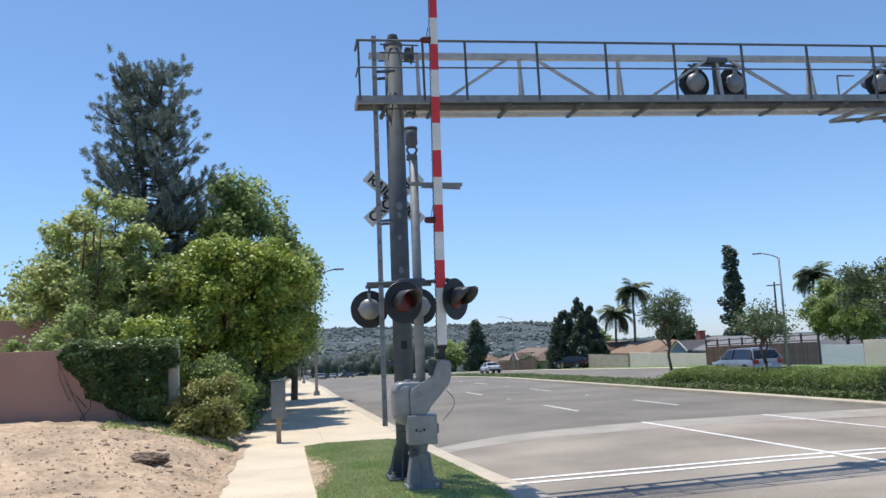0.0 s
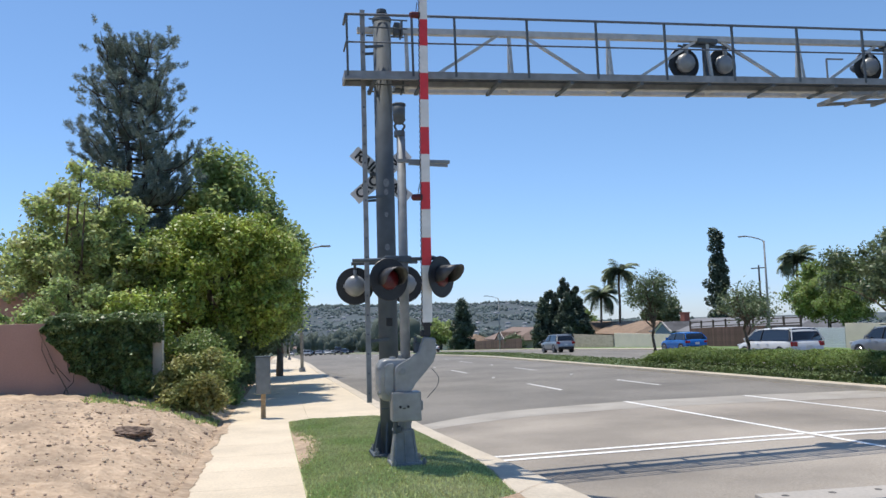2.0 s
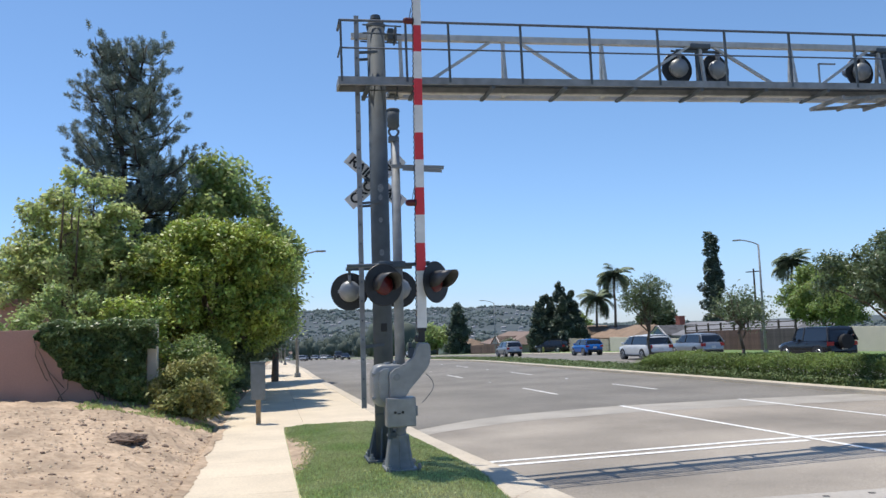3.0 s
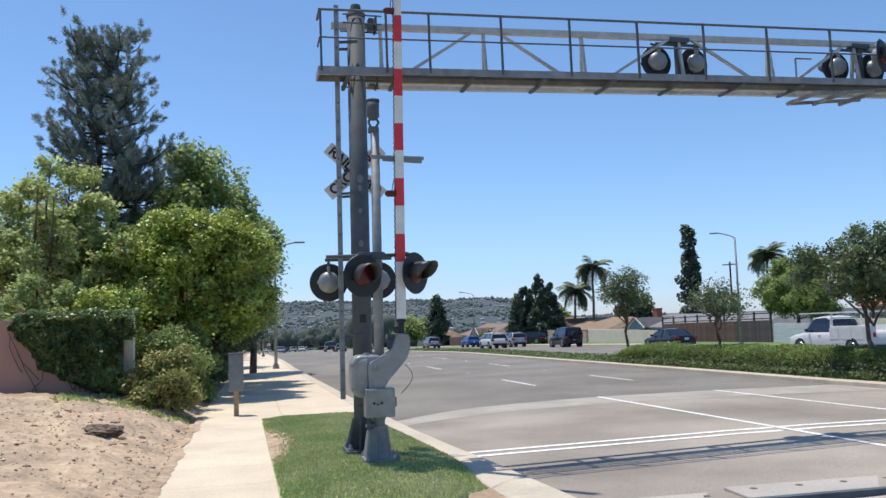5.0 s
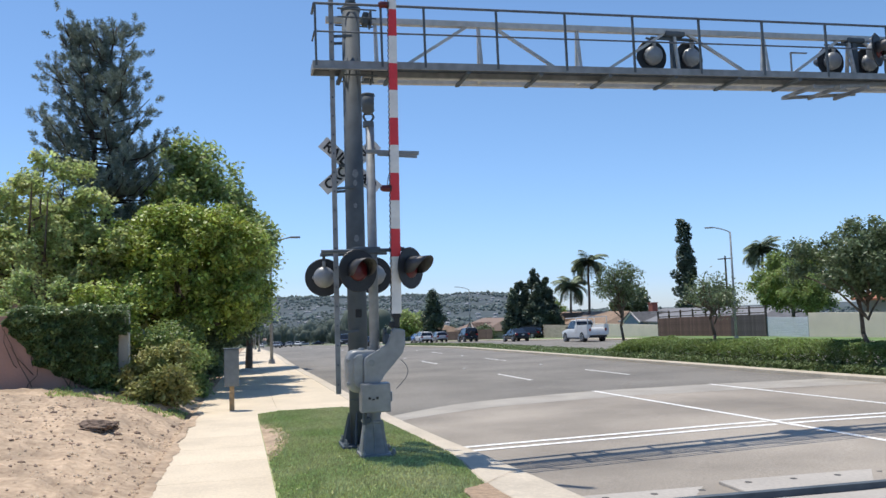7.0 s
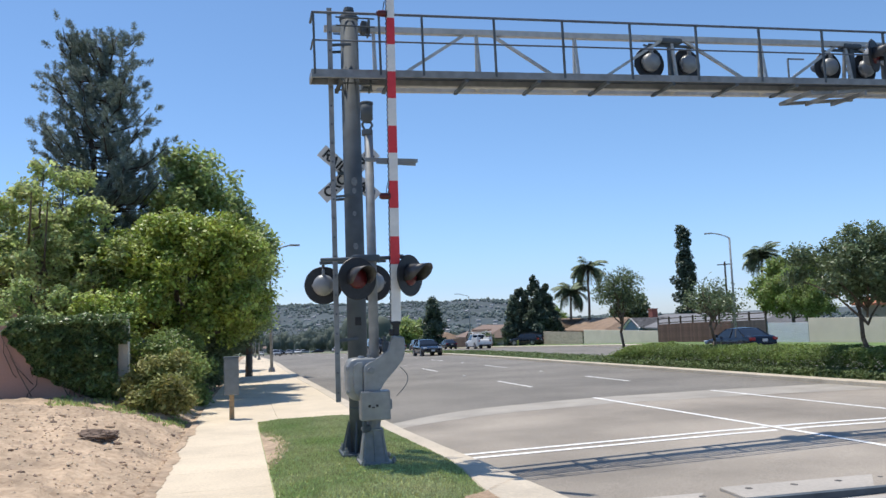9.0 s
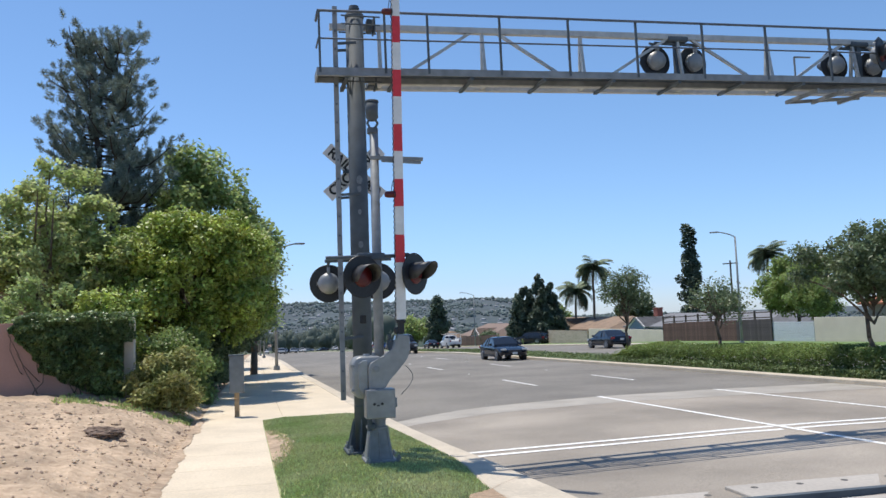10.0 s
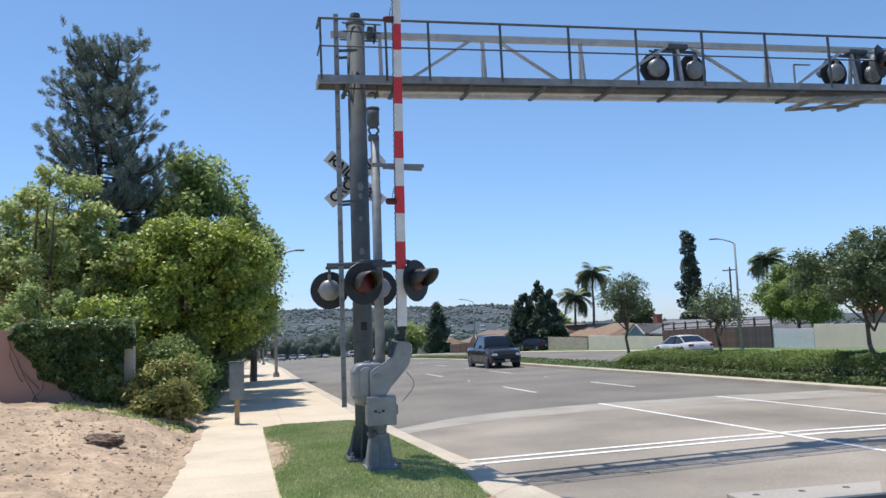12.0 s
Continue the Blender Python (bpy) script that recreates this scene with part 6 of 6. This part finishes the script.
def vehicle(name, label, paint, L=4.7, W=1.85, H=1.65, belt=0.98, hood=1.02, hood_at=0.33, deck=None, deck_at=None, wind=(0.27, 0.42), back=(0.86, 0.97),
            sill=0.28, wheel_r=0.35, roof_rack=False, category="car", bed=False, spare=False, ladder_rack=False, light_bar=False):
    """A road vehicle with its nose at +y, on its wheels at z = 0."""
    t = thing(name, label, category)
    hy, w2 = L / 2, W / 2
    ypos = lambda u: hy - u * L
    # lower body: lofted along the length, nose and tail rounded in plan
    tail = deck or belt
    ku = (0.0, 0.012, 0.04, 0.10, 0.20, hood_at - 0.02, hood_at + 0.03, 0.5, 0.7, 0.86, 0.95, 0.985, 1.0)
    kt = (0.56, 0.64, hood - 0.22, hood - 0.13, hood - 0.05, hood - 0.005, belt, belt, belt + 0.01, tail + 0.01, tail, tail - 0.10, 0.60)
    kw = (0.70, 0.82, 0.92, 0.975, 1.0, 1.0, 1.0, 1.0, 1.0, 0.99, 0.95, 0.88, 0.80)
    secs = []
    for u in np.concatenate([np.linspace(0, 0.1, 7), np.linspace(0.13, 0.9, 20), np.linspace(0.92, 1, 7)]):
        top, ww = float(np.interp(u, ku, kt)), float(np.interp(u, ku, kw))
        x = w2 * ww
        b0 = sill + 0.12 * max(0.0, 1 - min(u, 1 - u) / 0.05)
        lip = 0.10 * (top - b0)
        ring = []
        for fx, z in ((0.90, b0), (0.975, b0 + 0.06), (0.99, b0 + 0.16), (1.0, b0 + (top - b0) * 0.55), (0.985, b0 + (top - b0) * 0.80), (0.95, top - lip * 0.7), (0.88, top - lip * 0.12), (0.6, top + 0.012), (0.25, top + 0.022)):
            ring.append((x * fx, float(ypos(u)), z))
        secs.append([(-a, b_, c_) for a, b_, c_ in ring] + ring[::-1])
    bm = bmesh.new()
    loft(bm, secs)
    part("body", bm, paint, t, "", True)
    # greenhouse: dark glass skin with rounded roofline, painted roof over it
    y_ws0, y_ws1, y_r0, y_r1 = ypos(wind[0]), ypos(wind[1]), ypos(back[0]), ypos(back[1])
    cab_top = H
    xi, xo = w2 * 0.70, w2 * 0.93
    zb = belt - 0.02
    gu = np.linspace(0, 1, 25)
    span = y_ws0 - y_r1
    k1, k2 = (y_ws0 - y_ws1) / span, (y_ws0 - y_r0) / span

    def roof_line(v):
        """Height of the roofline along the greenhouse, softened at its corners."""
        tot = 0.0
        for o in (-0.05, -0.025, 0, 0.025, 0.05):
            vv = min(1.0, max(0.0, v + o * min(1, 6 * v, 6 * (1 - v))))
            tot += float(np.interp(vv, (0, k1, (k1 + k2) / 2, k2, 1), (0, 0.93, 1.0, 0.95, 0)))
        return tot / 5

    def green(v, grow=0.0):
        h = roof_line(v)
        z = zb + (cab_top - zb) * h
        yy = y_ws0 - span * v
        xt = xo + (xi - xo) * h
        out = []
        for fx, fz in ((1.0, 0.0), (0.5, 0.5), (0.10, 0.90), (0.0, 0.965)):
            out.append(((xt + (xo - xt) * fx) + grow, yy, zb + (z - zb) * fz))
        out += [(xt * 0.86 + grow, yy, zb + (z - zb) * 0.992), (xt * 0.45, yy, z + 0.012 * h + grow)]
        return [(-a, b_, c_) for a, b_, c_ in out] + out[::-1]

    bm = bmesh.new()
    loft(bm, [green(float(v)) for v in gu[1:-1]])
    part("glass", bm, CAR_GLASS, t, "dark tinted windows", True)
    bm = bmesh.new()
    loft(bm, [[q for q in green(float(v), 0.012) if q[2] > zb + (cab_top - zb) * roof_line(float(v)) * 0.88] for v in np.linspace(k1 - 0.015, k2 + 0.015, 14)])
    part("roof", bm, paint, t, "", True)
    for s in (-1, 1):
        ends = [((s * xo, y_ws0, zb), (s * xi, y_ws1, cab_top - 0.06)), ((s * xo, y_r1, zb), (s * xi, y_r0, cab_top - 0.06))]
        if not bed:
            m0, m1 = y_ws1 - 0.55, y_r0 + 0.25
            ends += [((s * xo * 1.0, m0 - 0.05, zb), (s * xi * 1.01, m0 - 0.1, cab_top - 0.06)), ((s * xo, m1 - 0.35, zb), (s * xi * 1.01, m1 - 0.1, cab_top - 0.06))]
        for k, (a, c) in enumerate(ends):
            bm = bmesh.new()
            bar(bm, a, c, 0.04, 0.075)
            part("pillar", bm, paint if k < 2 else PLASTIC, t)
        bm = bmesh.new()
        box(bm, (s * (w2 + 0.09), y_ws0 - 0.35, belt + 0.08), (0.18, 0.12, 0.14), bevel=0.03)
        part("mirror", bm, paint if not bed else PLASTIC, t)
        bm = bmesh.new()
        box(bm, (s * w2 * 0.73, hy - 0.12, 0.68 if H < 1.6 else 0.80), (0.34, 0.16, 0.10 if H < 1.6 else 0.15), Matrix.Rotation(radians(-22 * s), 3, "Z"), bevel=0.03)
        part("headlight", bm, HEAD, t, "clear headlamp")
        bm = bmesh.new()
        box(bm, (s * w2 * 0.78, -hy + 0.10, (deck or belt) - 0.17), (0.32, 0.14, 0.22 if H > 1.55 else 0.15), Matrix.Rotation(radians(20 * s), 3, "Z"), bevel=0.03)
        part("tail_light", bm, TAIL, t, "red tail lamp")
        bm = bmesh.new()
        bar(bm, (s * w2 * 0.985, ypos(0.24), sill + 0.02), (s * w2 * 0.985, ypos(0.76), sill + 0.02), 0.06, 0.12)
        part("side_skirt", bm, PLASTIC, t)
        for k in (0.43, 0.60):
            bm = bmesh.new()
            box(bm, (s * (w2 + 0.005), ypos(k), belt - 0.16), (0.03, 0.18, 0.035), bevel=0.008)
            part("door_handle", bm, paint, t)
    bm = bmesh.new()
    box(bm, (0, hy - 0.03, 0.56 if H < 1.6 else 0.72), (W * 0.46, 0.08, 0.16 if H < 1.6 else 0.28), bevel=0.02)
    part("grille", bm, PLASTIC, t, "dark grille")
    bm = bmesh.new()
    box(bm, (0, hy - 0.07, 0.40), (W * 0.74, 0.14, 0.13), bevel=0.03)
    part("front_bumper", bm, PLASTIC, t)
    bm = bmesh.new()
    box(bm, (0, -hy + 0.07, 0.44), (W * 0.80, 0.16, 0.17), bevel=0.04)
    part("rear_bumper", bm, PLASTIC, t)
    for yy in (hy + 0.015, -hy - 0.012):
        bm = bmesh.new()
        box(bm, (0, yy, 0.46 if yy > 0 else 0.72), (0.31, 0.02, 0.15))
        part("licence_plate", bm, PLATE, t)
    for s in (-1, 1):
        for u in (0.185, 0.80):
            arch = new("wheel")
            arch.parent = t
            arch.location = (s * (w2 - 0.12), ypos(u), wheel_r)
            bm = bmesh.new()
            m = pose(0, 0, 0, 0, 90, 0)
            bmesh.ops.create_cone(bm, cap_ends=True, segments=24, radius1=wheel_r, radius2=wheel_r, depth=0.24, matrix=m)
            part("tyre", bm, TYRE, arch)
            bm = bmesh.new()
            bmesh.ops.create_cone(bm, cap_ends=True, segments=20, radius1=wheel_r * 0.30, radius2=wheel_r * 0.2, depth=0.27, matrix=m)
            for k in range(5):
                a = 2 * math.pi * k / 5
                bar(bm, (s * 0.125, 0, 0), (s * 0.125, wheel_r * 0.66 * math.cos(a), wheel_r * 0.66 * math.sin(a)), 0.07, 0.03)
            ring = [(s * 0.122, wheel_r * 0.66 * math.cos(a), wheel_r * 0.66 * math.sin(a)) for a in np.linspace(0, 2 * math.pi, 21)]
            tube(bm, ring, 0.022, 5)
            part("rim", bm, RIM, arch)
            bm = bmesh.new()
            bmesh.ops.create_cone(bm, cap_ends=True, segments=24, radius1=wheel_r * 1.16, radius2=wheel_r * 1.16, depth=0.26,
                                  matrix=Matrix.Translation((s * (w2 - 0.125), ypos(u), wheel_r + 0.02)) @ m)
            part("wheel_arch", bm, PLASTIC, t)
    if roof_rack:
        for s in (-1, 1):
            bm = bmesh.new()
            bar(bm, (s * xi * 0.88, y_ws1 - 0.2, H + 0.05), (s * xi * 0.88, y_r0 + 0.15, H + 0.05), 0.035, 0.04)
            part("roof_rail", bm, PLASTIC, t)
    if spare:
        bm = bmesh.new()
        bmesh.ops.create_cone(bm, cap_ends=True, segments=22, radius1=0.38, radius2=0.38, depth=0.24, matrix=Matrix.Translation((0.05, -hy - 0.12, 1.05)) @ pose(0, 0, 0, 90))
        part("spare_wheel", bm, TYRE, t, "spare wheel on the tailgate")
    if bed == "open":
        bm = bmesh.new()
        box(bm, (0, (ypos(0.62) - hy) / 2, belt + 0.0), (W * 0.78, abs(-hy - ypos(0.62)) - 0.16, 0.10))
        part("bed_liner", bm, PLASTIC, t, "dark open load bed")
    if bed == "utility":
        for s in (-1, 1):
            bm = bmesh.new()
            box(bm, (s * w2 * 0.80, (ypos(0.56) - hy) / 2, 1.0), (0.40, abs(-hy - ypos(0.56)) - 0.06, 0.85), bevel=0.02)
            bx_ = part("tool_box", bm, paint, t, "white side tool box")
            for k in range(3):
                bm = bmesh.new()
                yy = ypos(0.61 + 0.14 * k)
                box(bm, (s * (w2 * 0.80 + 0.205), yy, 1.05), (0.02, 0.6, 0.55), bevel=0.008)
                part("box_door", bm, paint, bx_)
        for s in (-1, 1):
            bm = bmesh.new()
            bar(bm, (s * w2 * 0.86, ypos(0.18), H + 0.16), (s * w2 * 0.86, -hy, H + 0.16), 0.06, 0.06)
            for u in (0.57, 0.98):
                bar(bm, (s * w2 * 0.86, ypos(u), 1.3), (s * w2 * 0.86, ypos(u), H + 0.16), 0.05, 0.05)
            part("ladder_rack", bm, TRIM, t, "white overhead rack")
        for u in (0.2, 0.45, 0.7, 0.97):
            bm = bmesh.new()
            bar(bm, (-w2 * 0.86, ypos(u), H + 0.17), (w2 * 0.86, ypos(u), H + 0.17), 0.05, 0.05)
            part("rack_bar", bm, TRIM, t)
    return t


SILVER = car_paint("silver_car_paint", (0.36, 0.37, 0.38), 0.28, 0.6)
BLUE = car_paint("bright_blue_car_paint", (0.02, 0.13, 0.42))
PEARL = car_paint("white_car_paint", (0.64, 0.64, 0.63), 0.3, 0.0)
DARK = car_paint("black_car_paint", (0.012, 0.013, 0.016))
NAVY = car_paint("navy_car_paint", (0.006, 0.009, 0.018))
CHARCOAL = car_paint("charcoal_car_paint", (0.028, 0.03, 0.033))

suv = dict(L=4.5, W=1.84, H=1.64, belt=1.05, hood=1.05, wind=(0.25, 0.38), back=(0.90, 0.985), roof_rack=True)
sedan = dict(L=4.75, W=1.82, H=1.42, belt=0.90, hood=0.88, hood_at=0.33, wind=(0.28, 0.46), back=(0.68, 0.88), deck=0.96, wheel_r=0.33)

silver_suv = vehicle("suv", "silver sport utility car driving away", SILVER, **suv)
blue_hatch = vehicle("hatchback", "bright blue hatchback driving away", BLUE, L=3.95, W=1.75, H=1.50, belt=1.0, wind=(0.26, 0.40), back=(0.88, 0.98))
white_van = vehicle("minivan", "white minivan with dark windows driving away", PEARL, L=4.85, W=1.94, H=1.68, belt=1.05, hood=1.05, hood_at=0.25, wind=(0.17, 0.34), back=(0.93, 0.99))
silver_two = vehicle("suv", "silver sport utility car with a dark rear window driving away", SILVER, **{**suv, "L": 4.7})
jeep = vehicle("suv", "boxy black off-road car with a spare wheel", DARK, L=4.3, W=1.86, H=1.85, belt=1.12, hood=1.12, wind=(0.32, 0.37), back=(0.95, 0.99), wheel_r=0.40, spare=True)
dark_sedan = vehicle("sedan", "black sedan driving away", DARK, **sedan)
work_truck = vehicle("utility_truck", "white utility pickup with tool boxes and ladder rack", PEARL, L=5.9, W=2.0, H=1.92, belt=1.16, hood=1.14, hood_at=0.25, wind=(0.24, 0.33),
                     back=(0.52, 0.56), wheel_r=0.38, bed="utility", category="truck")
blue_sedan = vehicle("sedan", "dark blue sedan driving away", NAVY, **sedan)
white_sedan = vehicle("sedan", "white sedan driving away", PEARL, **sedan)
white_car = vehicle("sedan", "white sedan far down the road", PEARL, **sedan)
near_car = vehicle("sedan", "dark navy sedan coming towards the crossing", NAVY, **sedan)
pickup = vehicle("pickup_truck", "charcoal pickup truck coming towards the crossing", CHARCOAL, L=5.8, W=2.02, H=1.95, belt=1.22, hood=1.24, hood_at=0.27, wind=(0.26, 0.36),
                 back=(0.62, 0.66), wheel_r=0.41, bed="open", category="truck")
parked = vehicle("suv", "black car parked by the kerb", DARK, **{**suv, "H": 1.6})
parked.matrix_world = pose(36.2, 100.0, far_z(100) + 0.12, 0, 0, 40)
# queue of cars at the far junction
for k, (x, yv, rz, pt) in enumerate(((7.5, 205, 180, DARK), (10.8, 222, 180, SILVER), (13.9, 232, 180, PEARL), (8.0, 250, 180, PEARL), (14, 262, 180, DARK), (6.0, 180, 180, SILVER),
                                     (18.0, 275, 90, SILVER), (11.0, 282, 90, DARK), (4.5, 290, 0, PEARL), (24.0, 285, 90, DARK))):
    c = vehicle("sedan", "distant car waiting at the far junction", pt, **sedan)
    tagged(c, group="distant cars")
    c.matrix_world = pose(x, yv, road_z(x, yv), math.degrees(math.atan(-0.035)) * (1 if rz == 0 else -1 if rz == 180 else 0), 0, rz)


def drive(ob, lane, line, zf, turn, seconds=tuple(range(13))):
    """Key a car along its lane: y = a t t + b t + c, held on the road's level and slope."""
    a, b, c = line
    rows = []
    for t in seconds:
        y = a * t * t + b * t + c
        slope = math.degrees(math.atan((zf(lane, y + 1.4) - zf(lane, y - 1.4)) / 2.8))
        rows.append((t, pose(lane, y, zf(lane, y), slope if turn == 0 else -slope, 0, turn)))
    walk(ob, rows)


def motions():
    far = lambda x, y: far_z(y)
    near = lambda x, y: road_z(x, y)
    drive(silver_suv, 25.2, (0.000, 14.17, 40.95), far, 0)
    drive(blue_hatch, 28.6, (-0.184, 18.15, 16.77), far, 0)
    drive(white_van, 25.2, (0.268, 13.17, 8.92), far, 0)
    drive(silver_two, 29.3, (-0.136, 18.92, -4.37), far, 0)
    drive(jeep, 28.6, (0.093, 15.23, -9.07), far, 0)
    drive(dark_sedan, 29.3, (-0.190, 18.66, -36.89), far, 0)
    drive(work_truck, 28.6, (0.278, 12.0, -33.37), far, 0)
    drive(blue_sedan, 27.4, (0.000, 17.82, -120.4), far, 0)
    drive(white_sedan, 27.0, (0.000, 16.12, -147.4), far, 0)
    drive(white_car, 25.2, (0.000, 15.17, 100.33), far, 0)
    drive(near_car, 15.2, (-0.367, -13.31, 217.1), near, 180)
    drive(pickup, 14.6, (0.0, -15.3, 231.0), near, 180)


motions()
